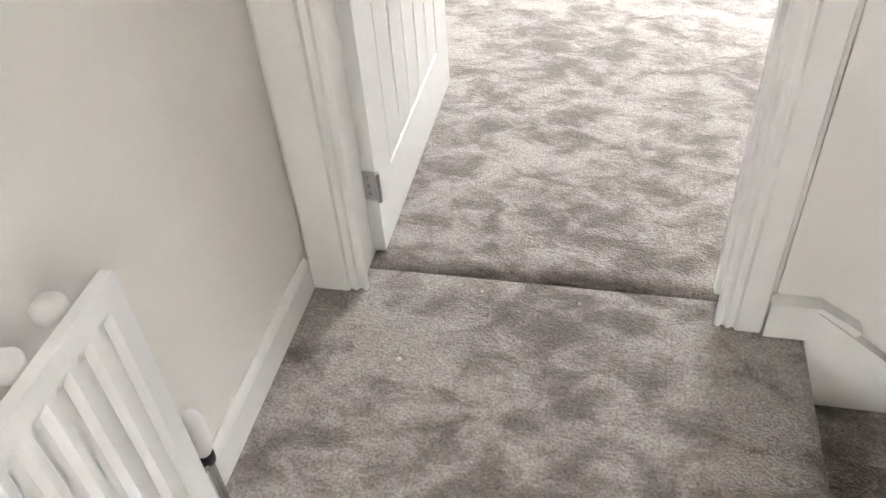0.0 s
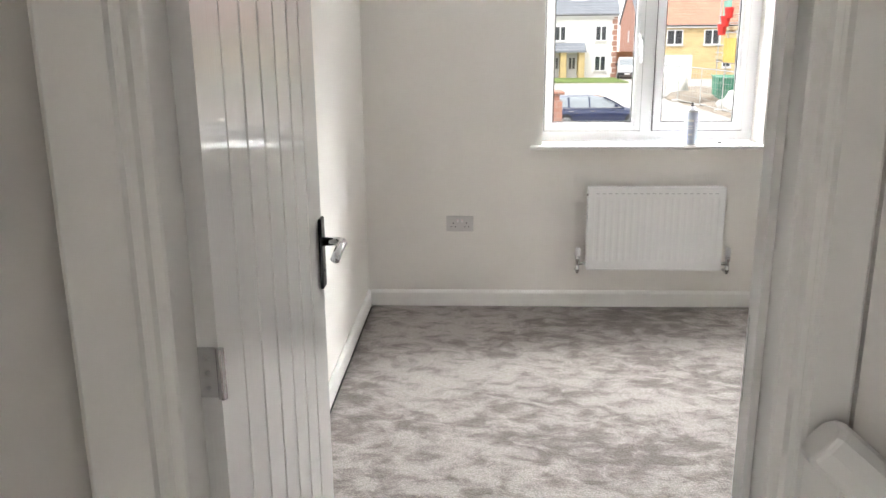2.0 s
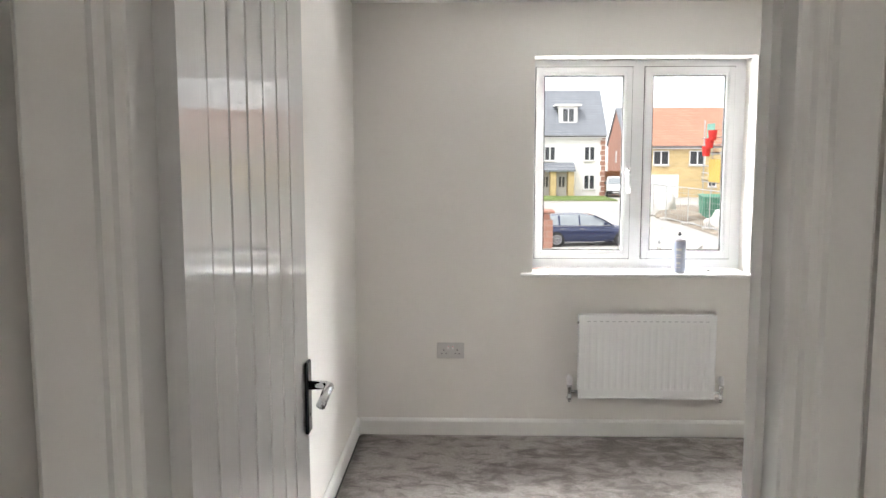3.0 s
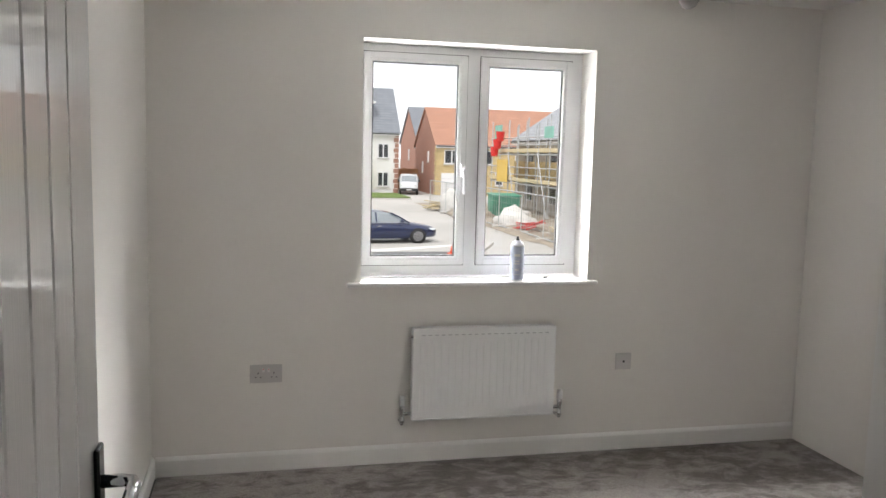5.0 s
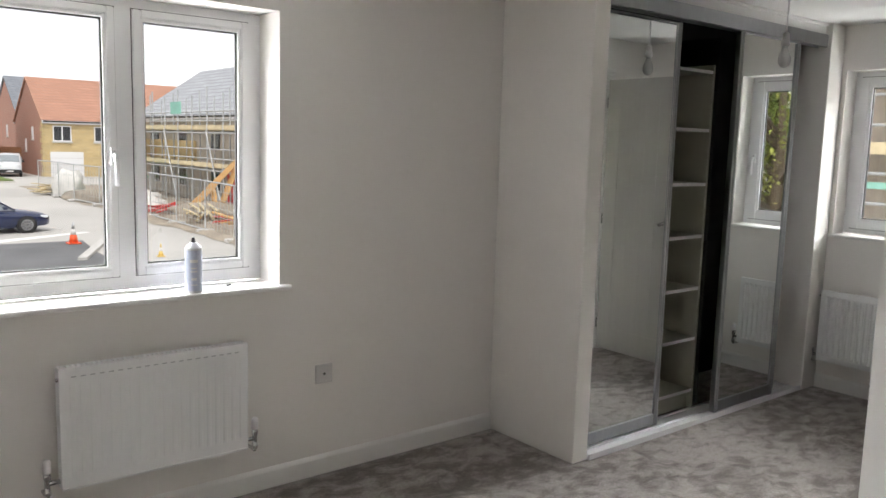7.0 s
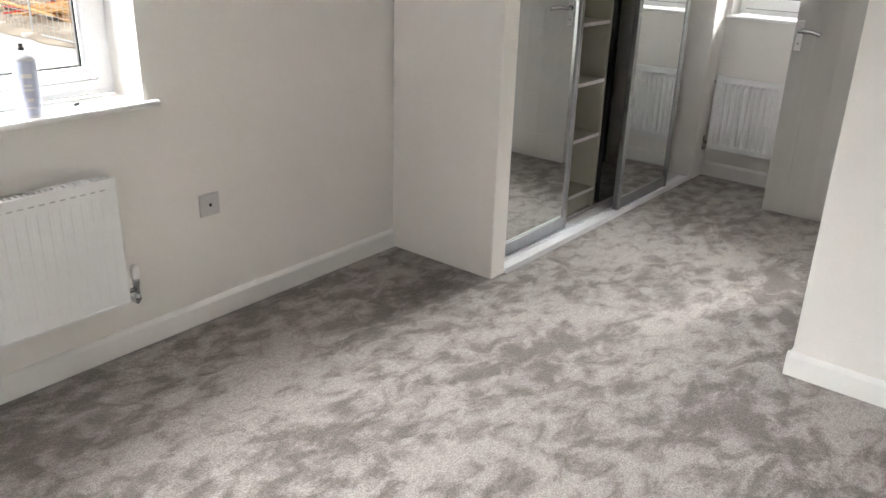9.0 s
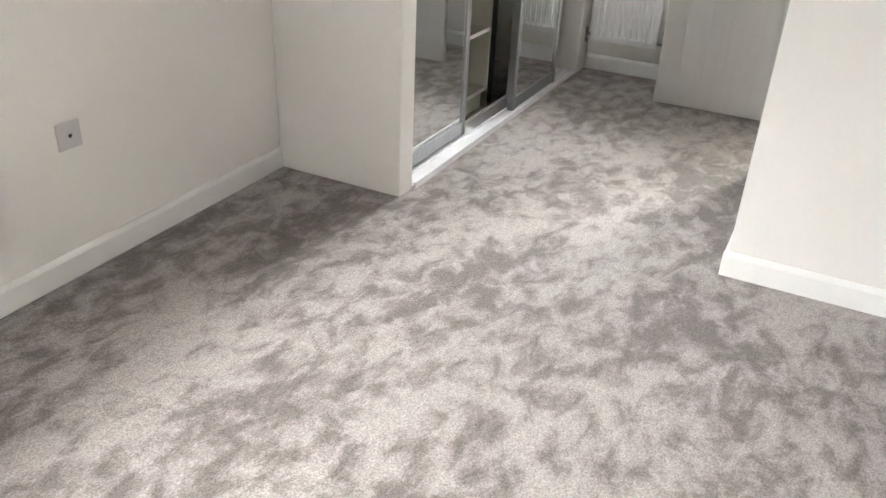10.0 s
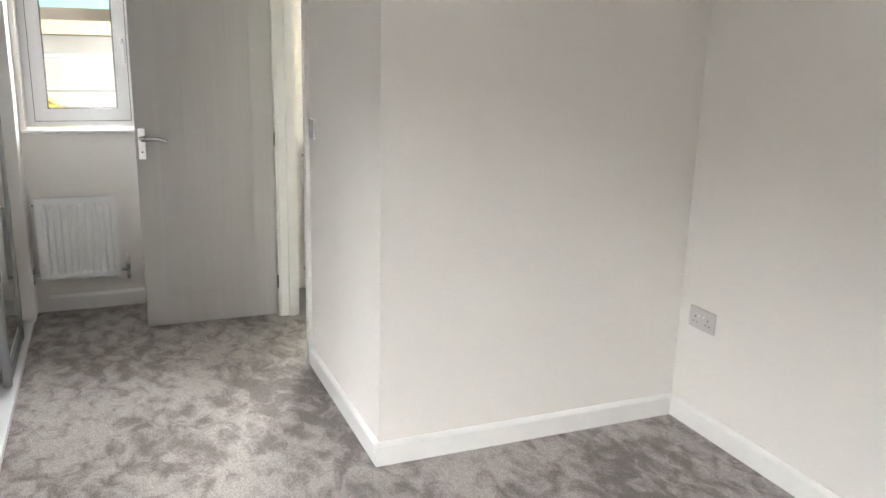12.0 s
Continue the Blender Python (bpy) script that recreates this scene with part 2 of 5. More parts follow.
    l.new(bp.outputs[0], b.inputs["Normal"])
    return m


CARPET = carpet_material()


def glass_material(name, tint, rough, gloss):
    m = bpy.data.materials.new(name)
    m.use_nodes = True
    n, l = m.node_tree.nodes, m.node_tree.links
    out = n["Material Output"]
    n.remove(n["Principled BSDF"])
    t = n.new("ShaderNodeBsdfTransparent")
    t.inputs[0].default_value = (*tint, 1)
    if rough:
        t = n.new("ShaderNodeBsdfTranslucent")
        t.inputs[0].default_value = (*tint, 1)
    g = n.new("ShaderNodeBsdfGlossy")
    g.inputs["Roughness"].default_value = rough
    fr = n.new("ShaderNodeFresnel")
    fr.inputs["IOR"].default_value = gloss
    mx = n.new("ShaderNodeMixShader")
    l.new(fr.outputs[0], mx.inputs[0])
    l.new(t.outputs[0], mx.inputs[1])
    l.new(g.outputs[0], mx.inputs[2])
    l.new(mx.outputs[0], out.inputs[0])
    return m


# dark tint stands in for exposure: it holds down the bright view outside
GLASS = glass_material("dimming_double_glazing", (0.145, 0.145, 0.145), 0.0, 1.35)
FROST = glass_material("frosted_glass", (0.92, 0.90, 0.70), 0.4, 1.4)
MIRROR = mat("mirror_silver", (0.80, 0.82, 0.81), 0.015, 1.0, vary=0.0)


# ---------------------------------------------------------------- mesh helpers
def smooth(ob, on=True):
    for p in ob.data.polygons:
        p.use_smooth = on
    return ob


def part(name, bm, material, parent=None, label="", soft=False):
    """Link a bmesh as one mesh object, under a thing or a part."""
    bmesh.ops.recalc_face_normals(bm, faces=bm.faces)
    me = bpy.data.meshes.new(name)
    bm.to_mesh(me)
    bm.free()
    me.materials.append(material)
    ob = new(name, me)
    ob.parent = parent
    if label:
        ob["label"] = label
    if soft:
        smooth(ob)
    return ob


PLOT = [0.0, 0.0, 0.0]     # where the plot being built stands


def thing(name, label, category, m=None, group="", kind=""):
    ob = new(name)
    ob.empty_display_size = 0.1
    ob.matrix_basis = pose(*PLOT) @ (m if m is not None else pose(0, 0, 0))
    return tagged(ob, label, category, group, kind)


def box(bm, x0, y0, z0, x1, y1, z1):
    v = [bm.verts.new(p) for p in ((x0, y0, z0), (x1, y0, z0), (x1, y1, z0), (x0, y1, z0), (x0, y0, z1), (x1, y0, z1), (x1, y1, z1), (x0, y1, z1))]
    for f in ((0, 3, 2, 1), (4, 5, 6, 7), (0, 1, 5, 4), (1, 2, 6, 5), (2, 3, 7, 6), (3, 0, 4, 7)):
        bm.faces.new([v[i] for i in f])
    return bm


def boxes(*rows):
    bm = bmesh.new()
    for r in rows:
        box(bm, *r)
    return bm


def bev(row, w=0.003, seg=2):
    bm = boxes(row)
    bmesh.ops.bevel(bm, geom=bm.edges[:], offset=w, segments=seg, affect="EDGES", profile=0.5)
    return bm


def prism(pts, a, b, put, bm=None):
    """Extrude an outline from a to b; put(u, v, w) gives the place."""
    bm = bm or bmesh.new()
    lo = [bm.verts.new(put(u, v, a)) for u, v in pts]
    hi = [bm.verts.new(put(u, v, b)) for u, v in pts]
    k = len(pts)
    for i in range(k):
        bm.faces.new((lo[i], lo[(i + 1) % k], hi[(i + 1) % k], hi[i]))
    bm.faces.new(lo[::-1])
    bm.faces.new(hi)
    return bm


def tube(path, r, n=10, bm=None, taper=None):
    bm = bm or bmesh.new()
    pts = [Vector(p) for p in path]
    rings = []
    for i, p in enumerate(pts):
        d = (pts[min(i + 1, len(pts) - 1)] - pts[max(i - 1, 0)]).normalized()
        u = d.orthogonal().normalized() if i == 0 else (rings[-1][1] - d * rings[-1][1].dot(d)).normalized()
        w = d.cross(u)
        rr = r if taper is None else r + (taper - r) * i / (len(pts) - 1)
        rings.append(([bm.verts.new(p + (u * math.cos(t) + w * math.sin(t)) * rr) for t in [2 * math.pi * k / n for k in range(n)]], u))
    for (a, _), (b, _) in zip(rings, rings[1:]):
        for k in range(n):
            bm.faces.new((a[k], a[(k + 1) % n], b[(k + 1) % n], b[k]))
    bm.faces.new(rings[0][0][::-1])
    bm.faces.new(rings[-1][0])
    return bm


def lathe(profile, n=24, c=(0, 0, 0), axis="z", bm=None):
    bm = bm or bmesh.new()
    rings = []
    for r, h in profile:
        ring = []
        for k in range(n):
            t = 2 * math.pi * k / n
            a, b = r * math.cos(t), r * math.sin(t)
            p = {"z": (a, b, h), "y": (a, h, b), "x": (h, a, b)}[axis]
            ring.append(bm.verts.new((p[0] + c[0], p[1] + c[1], p[2] + c[2])))
        rings.append(ring)
    for a, b in zip(rings, rings[1:]):
        for k in range(n):
            bm.faces.new((a[k], a[(k + 1) % n], b[(k + 1) % n], b[k]))
    bm.faces.new(rings[0][::-1])
    bm.faces.new(rings[-1])
    return bm


def structure(name, bm, material, label, category):
    return tagged(part(name, bm, material), label, category, kind="structure")


# ---------------------------------------------------------------- the shell of the rooms
CZ, GROUND = 2.28, -2.3
XL, YW = -0.635, 4.63          # bedroom: side wall and window wall
YB, XB = 1.472, 2.739          # bedroom: back wall, side of the en-suite box
YE, XF = 2.765, 4.965          # passage: en-suite wall, end wall
LX, LY = -0.545, 1.32          # landing: side wall and door wall

structure("wall_window", boxes(
    (XL - 0.3, YW, GROUND, 0.305, YW + 0.3, CZ + 0.4), (1.44, YW, GROUND, XF + 0.3, YW + 0.3, CZ + 0.4),
    (0.305, YW, GROUND, 1.44, YW + 0.3, 0.865), (0.305, YW, 2.01, 1.44, YW + 0.3, CZ + 0.4)), WALL, "off-white painted bedroom wall with a window opening", "wall")
structure("wall_end", boxes(
    (XF, 0.6, GROUND, XF + 0.3, 1.95, CZ + 0.4), (XF, 2.50, GROUND, XF + 0.3, 3.42, CZ + 0.4), (XF, 3.985, GROUND, XF + 0.3, YW, CZ + 0.4),
    (XF, 3.42, GROUND, XF + 0.3, 3.985, 0.98), (XF, 3.42, 2.01, XF + 0.3, 3.985, CZ + 0.4),
    (XF, 1.95, GROUND, XF + 0.3, 2.50, 0.98), (XF, 1.95, 1.98, XF + 0.3, 2.50, CZ + 0.4)), WALL, "off-white painted end wall with small window openings", "wall")
structure("wall_side", boxes((XL - 0.3, YB, GROUND, XL, YW, CZ + 0.4)), WALL, "plain off-white painted bedroom wall", "wall")
# notch from x 0.4125 to 0.4265 is added to shape the architrave's shadow line
structure("wall_door", boxes(
    (XL - 0.3, LY, -0.2, -0.449, YB, CZ + 0.4), (0.362, LY, GROUND, 0.4125, YB, CZ + 0.4), (0.4125, LY + 0.010, GROUND, 0.4265, YB, CZ + 0.4), (0.4265, LY, GROUND, XB, YB, CZ + 0.4), (-0.449, LY, 2.03, 0.362, YB, CZ + 0.4)), WALL, "off-white painted wall with the bedroom doorway", "wall")
structure("wall_box", boxes((XB, 0.2, GROUND, XB + 0.1, YE, CZ + 0.4)), WALL, "off-white painted wall of the en-suite box", "wall")
structure("wall_ensuite", boxes(
    (XB + 0.1, YE - 0.1, -0.2, 3.80, YE, CZ + 0.4), (4.50, YE - 0.1, -0.2, XF, YE, CZ + 0.4), (3.80, YE - 0.1, 2.02, 4.50, YE, CZ + 0.4)), WALL, "off-white painted wall with the en-suite doorway", "wall")
structure("wall_ensuite_back", boxes((XB + 0.1, 0.6, -0.2, XF, 0.7, CZ + 0.4)), WALL, "plain painted en-suite wall", "wall")
pier = bev((2.672, 4.035, 0.0, 2.775, YW - 0.001, CZ), 0.006, 3)
structure("wall_pier", pier, WALL, "narrow off-white plastered pier beside the wardrobe", "wall")
structure("wall_pier_end", bev((4.79, 4.012, 0.0, XF - 0.001, YW - 0.001, CZ), 0.006, 3), WALL, "narrow off-white plastered pier at the wardrobe's end", "wall")
structure("ceiling", boxes((XL, YB, CZ, XF, YW, CZ + 0.2), (XB + 0.1, 0.7, CZ, XF, YB, CZ + 0.2)), CEIL, "white painted bedroom ceiling", "ceiling")
structure("ceiling_landing", boxes((LX - 0.05, -1.3, CZ, XB, LY, CZ + 0.2)), CEIL, "white painted landing ceiling", "ceiling")
# the thinner stretch has an unseen opening, added to light the stair side
structure("wall_landing", boxes(
    (LX - 0.3, -0.3, GROUND, LX, LY, CZ + 0.4), (LX - 0.1, -1.4, GROUND, LX, -1.15, CZ + 0.4), (LX - 0.1, -0.5, GROUND, LX, -0.3, CZ + 0.4),
    (LX - 0.1, -1.15, GROUND, LX, -0.5, 0.75), (LX - 0.1, -1.15, 1.3, LX, -0.5, CZ + 0.4)), WALL, "off-white painted landing wall behind the radiator", "wall")
structure("wall_landing_back", boxes((LX, -1.4, -0.2, 0.75, -1.25, CZ + 0.4)), WALL, "plain painted landing wall", "wall")
# unseen opening, added to let light onto the landing
structure("wall_landing_inner", boxes(
    (0.62, -1.25, -0.2, 0.75, -1.1, CZ + 0.4), (0.62, -0.75, -0.2, 0.75, 0.33, CZ + 0.4), (0.62, -1.1, -0.2, 0.75, -0.75, 1.15), (0.62, -1.1, 1.5, 0.75, -0.75, CZ + 0.4)), WALL, "painted landing wall with an added opening for light", "wall")
structure("wall_stair", boxes((0.75, 0.23, GROUND, XB, 0.33, CZ + 0.4)), WALL, "plain painted wall beside the stairs", "wall")


def carpet_sheet(name, x0, y0, x1, y1, label, lip=True):
    """A carpet with a softly rounded edge and a faintly uneven top."""
    bm = bmesh.new()
    nx, ny = max(2, int((x1 - x0) / 0.05)), max(2, int((y1 - y0) / 0.05))
    grid = []
    for j in range(ny + 1):
        row = []
        for i in range(nx + 1):
            x, y = x0 + (x1 - x0) * i / nx, y0 + (y1 - y0) * j / ny
            z = 0.002 * noise.noise(Vector((x * 3, y * 3, 1)))
            row.append(bm.verts.new((x, y, z)))
        grid.append(row)
    for j in range(ny):
        for i in range(nx):
            bm.faces.new((grid[j][i], grid[j][i + 1], grid[j + 1][i + 1], grid[j + 1][i]))
    edge = [e for e in bm.edges if e.is_boundary]
    ex = bmesh.ops.extrude_edge_only(bm, edges=edge)
    for v in ex["geom"]:
        if isinstance(v, bmesh.types.BMVert):
            v.co.z = -0.05
    ob = tagged(part(name, bm, CARPET), label, "carpet", kind="structure")
    return smooth(ob)


carpet_sheet("floor_bedroom", XL + 0.022, 1.393, XF, YW, "grey cut-pile carpet with brushed light and dark patches")
structure("floor_slab", boxes((XL, YB + 0.001, -0.2, XF, YW, -0.012), (-0.432, LY, -0.2, 0.362, YB, -0.012)), DARKP, "dark floor under the carpet joint", "floor")
structure("floor_ensuite", boxes((XB + 0.1, 0.7, -0.2, XF, YE - 0.1, 0.002)), VINYL, "grey vinyl en-suite floor", "floor")
bm = bmesh.new()
prof = [(0, 0.0), (0.52, 0.0)] + [(0.52 + 0.03 * math.sin(a), -0.03 + 0.03 * math.cos(a)) for a in [math.pi * k / 10 for k in range(1, 10)]] + [(0.525, -0.19), (0, -0.19)]
prism([(LX + (u * (0.502 - LX) / 0.55), v) for u, v in prof], 0.335, LY - 0.001, lambda u, v, w: (u, w, v), bm)
box(bm, LX, -1.25, -0.19, 0.62, 0.335, 0.0)
box(bm, -0.448, LY - 0.001, -0.05, 0.361, 1.379, 0.0)
tagged(part("floor_landing", bm, CARPET), "grey carpeted landing with a rounded stair nosing", "carpet", kind="structure")

stairs = thing("stairs", "straight flight of grey carpeted stairs going down", "stairs")
for i in range(7):
    x, z = 0.502 + 0.235 * i, -0.19 * (i + 1)
    p = [(x - 0.03, z - 0.19), (x - 0.03, z), (x + 0.235 - 0.03, z)] + [(x + 0.235 - 0.03 + 0.025 * math.sin(a), z - 0.025 + 0.025 * math.cos(a)) for a in [math.pi * k / 8 for k in range(1, 8)]] + [(x + 0.21, z - 0.19)]
    part("step", prism(p, 0.332, LY - 0.03, lambda u, v, w: (u, w, v)), CARPET, stairs)


# ---------------------------------------------------------------- skirtings, linings, architraves
def skirting(name, x0, y0, x1, y1, nx, ny, label="white painted skirting board with a bevelled top"):
    """A run from one point to the other along a wall; (nx, ny) points into the room."""
    h, t = 0.091, 0.015
    out = [(0, 0.001), (t, 0.001), (t, h - 0.016), (t - 0.004, h - 0.008), (0.006, h - 0.002), (0.004, h), (0, h)]
    d = Vector((x1 - x0, y1 - y0))
    ln = d.length
    d.normalize()
    bm = prism(out, 0, ln, lambda u, v, w: (x0 + nx * u + d.x * w, y0 + ny * u + d.y * w, v))
    return tagged(part(name, bm, TRIM), label, "skirting", kind="structure")


skirting("baseboard_window_wall", XL + 0.0155, YW, 2.671, YW, 0, -1)
skirting("baseboard_side_wall", XL, YB + 0.016, XL, YW, 1, 0)
skirting("baseboard_back_wall", 0.452, YB, XB - 0.0155, YB, 0, 1)
skirting("baseboard_box", XB, YB, XB, YE + 0.0145, -1, 0)
skirting("baseboard_passage", XB - 0.014, YE, 3.735, YE, 0, 1)
skirting("baseboard_end_wall", XF, YE + 0.02, XF, 4.011, -1, 0)
skirting("baseboard_landing", LX, -1.25, LX, LY - 0.02, 1, 0)

# stair string and its level return on the landing
st = [(0.4145, 0.001), (0.495, 0.001), (0.52, -0.19), (2.6, -1.87), (2.6, -1.56), (0.57, 0.028), (0.495, 0.085), (0.4145, 0.085)]
structure("trim_stair_string", prism(st, LY - 0.028, LY - 0.0005, lambda u, v, w: (u, w, v)), TRIM, "white painted stair string running down the wall", "trim")
structure("trim_string_cap", prism([(0.4125, 0.0855), (0.503, 0.0855), (0.58, 0.028), (0.59, 0.042), (0.506, 0.096), (0.4125, 0.096)], LY - 0.034, LY - 0.0006, lambda u, v, w: (u, w, v)), TRIM, "cream painted cap moulding on the stair string", "trim")


def casing_profile(w, t):
    """Outline of a moulded architrave: (across from the opening, out from the wall)."""
    k = 0.75
    return [(0, 0), (0, 0.010), (0.004 * k, 0.013), (0.014 * k, 0.013), (0.017 * k, 0.008), (0.024 * k, 0.008), (0.030 * k, 0.015), (0.040 * k, 0.016), (0.043 * k, 0.012), (0.050 * k, 0.012), (0.055 * k, t), (w - 0.003, t), (w, t - 0.003), (w, 0)]


def casing(name, xl, xr, top, y, ny, wl_, wr_, label):
    """Architrave round an opening in a wall that runs along x."""
    ob = thing(name, label, "architrave", kind="structure")
    for inner, sgn, w in ((xl, -1, wl_), (xr, 1, wr_)):
        part("jamb_casing", prism(casing_profile(w, 0.02), 0.001, top, lambda u, v, ww: (inner + sgn * u, y + ny * v, ww)), TRIM, ob)
    part("head_casing", prism(casing_profile(0.07, 0.02), xl - wl_, xr + wr_, lambda u, v, ww: (ww, y + ny * v, top + 0.0005 + u)), TRIM, ob)
    return ob


casing("trim_architrave_landing", -0.410, 0.322, 2.012, LY, -1, 0.122, 0.090, "white moulded door architrave on the landing")
casing("trim_architrave_bedroom", -0.44, 0.346, 2.012, YB, 1, 0.07, 0.09, "white moulded door architrave in the bedroom")
casing("trim_architrave_ensuite", 3.815, 4.485, 2.0, YE, 1, 0.07, 0.07, "white moulded architrave of the en-suite door")


def lining(name, xl, xr, top, y0, y1, label, stop, both_stops=True):
    ob = thing(name, label, "door frame", kind="structure")
    t = 0.022
    part("jamb", boxes((xl - t, y0, 0.001, xl, y1, top)), TRIM, ob)
    part("jamb", boxes((xr, y0, 0.001, xr + t, y1, top)), TRIM, ob)
    part("head", boxes((xl - t, y0, top + 0.0005, xr + t, y1, top + t)), TRIM, ob)
    part("stop", boxes((xr - 0.012, stop - 0.03, 0.001, xr - 0.0005, stop, top - 0.001)), TRIM, ob)
    if both_stops:
        part("stop", boxes((xl + 0.0005, stop - 0.03, 0.001, xl + 0.012, stop, top - 0.001)), TRIM, ob)
    return ob


lining("door_frame_bedroom", -0.426, 0.3395, 2.006, LY + 0.001, YB - 0.001, "white painted lining of the bedroom doorway", 1.43, False)
lining("door_frame_ensuite", 3.822, 4.478, 1.996, YE - 0.099, YE - 0.001, "white painted lining of the en-suite doorway", 2.72)
strike = thing("strike_plate", "small steel striker plate let into the door lining", "striker plate")
part("plate", bev((0.337, 1.435, 0.93, 0.339, 1.46, 1.06), 0.0008, 1), CHROME, strike)


# ---------------------------------------------------------------- doors
def lever(bm_at, sgn, y):
    """A lever on a rose: the neck out of the door, then a bow towards the hinge."""
    x, z = bm_at
    return tube([(x, y, z), (x, y + sgn * 0.03, z), (x - 0.006, y + sgn * 0.045, z), (x - 0.03, y + sgn * 0.05, z + 0.004), (x - 0.07, y + sgn * 0.05, z + 0.003), (x - 0.105, y + sgn * 0.048, z - 0.006), (x - 0.115, y + sgn * 0.046, z - 0.012)], 0.0105, 10)


def cottage_door(name, w, h, grooves, z_panel, label, m, plate_mat, plate_z, plate_h, lever_mat=CHROME, gap=0.0048, sink=0.0004, core=0.015, paint=None):
    """A boarded door: stiles and rails with V-jointed boards between, hinged at x = 0, opening face at y = 0."""
    ob = thing(name, label, "door", m, kind="structure")
    t, paint = 0.035, paint or DOORP
    x0, x1 = grooves[0], grooves[-1]
    z1 = h - 0.13
    for nm, r in (("stile", (0, 0, 0, x0 - 0.002, t, h)), ("stile", (x1 + 0.002, 0, 0, w, t, h)), ("rail", (x0 - 0.0019, 0.0001, 0.0001, x1 + 0.0019, t - 0.0001, z_panel)),
                  ("rail", (x0 - 0.0019, 0.0001, z1, x1 + 0.0019, t - 0.0001, h - 0.0001)), ("core", (x0 - 0.0019, core, z_panel + 0.0002, x1 + 0.0019, t - core, z1 - 0.0002))):
        part(nm, boxes(r), paint, ob)
    for a, b in zip(grooves, grooves[1:]):
        for y0, y1, s in ((sink, core - 0.0001, 1), (t - core + 0.0001, t - sink, -1)):
            f, k = (y0, y1) if s == 1 else (y1, y0)
            c = gap + 0.0012
            pts = [(a + gap, k), (a + gap, f + s * min(0.004, (core - sink) * 0.6)), (a + c, f), (b - c, f), (b - gap, f + s * min(0.004, (core - sink) * 0.6)), (b - gap, k)]
            part("board", prism(pts, z_panel + 0.011, z1 - 0.011, lambda u, v, ww: (u, v, ww)), paint, ob)
    # sloped beads round the sunk panel
    for z_, dz in ((z_panel, 0.011), (z1, -0.011)):
        part("bead", prism([(0.0002, z_), (core - 0.0002, z_), (core - 0.0002, z_ + dz)], x0, x1, lambda u, v, ww: (ww, u, v)), TRIM if paint is DOORP else paint, ob)
    hx = w - 0.028
    for s, y in ((-1, -0.0005), (1, t + 0.0005)):
        pm = plate_mat if s == -1 or plate_mat is not BLACKLEV else CHROME
        y0, y1 = sorted((y, y + s * 0.009))
        pl = part("handle_plate", bev((hx - 0.02, y0, plate_z, hx + 0.02, y1, plate_z + plate_h), 0.004, 3), pm, ob, "dark polished backplate" if pm is BLACKLEV else "chrome backplate")
        part("lever", lever((hx, plate_z + plate_h * 0.66), s, y + s * 0.008), lever_mat, pl, "chrome lever", soft=True)
        part("keyhole", lathe([(0.004, 0), (0.004, 0.0015)], 10, (hx, y + s * 0.0092 - 0.0008, plate_z + plate_h * 0.25), "y"), DARKP, pl)
    for hz in (0.15, 0.93, h - 0.2):
        hg = part("hinge", boxes((-0.0025, 0.003, hz, -0.0005, 0.031, hz + 0.075)), CHROME, ob, "steel butt hinge")
        part("knuckle", lathe([(0.006, hz), (0.006, hz + 0.075)], 10, (-0.006, -0.004 if name == "door_bedroom" else t + 0.004, 0)), CHROME, hg)
        for k in (0.014, 0.037, 0.06):
            part("screw", lathe([(0.0035, -0.0035), (0.0035, -0.0026)], 8, (0, 0.017, hz + k), "x"), STEEL, hg)
    return ob


cottage_door("door_bedroom", 0.764, 1.978, [0.113 + 0.103 * k for k in range(6)], 0.163, "white boarded bedroom door with vertical grooves, standing open", pose(-0.397, 1.426, 0.014, 0, 0, 90), BLACKLEV, 0.862, 0.165)
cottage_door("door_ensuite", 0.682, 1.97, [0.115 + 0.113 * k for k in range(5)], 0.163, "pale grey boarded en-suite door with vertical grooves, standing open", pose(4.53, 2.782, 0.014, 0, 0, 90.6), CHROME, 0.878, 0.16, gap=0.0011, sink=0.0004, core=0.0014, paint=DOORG)


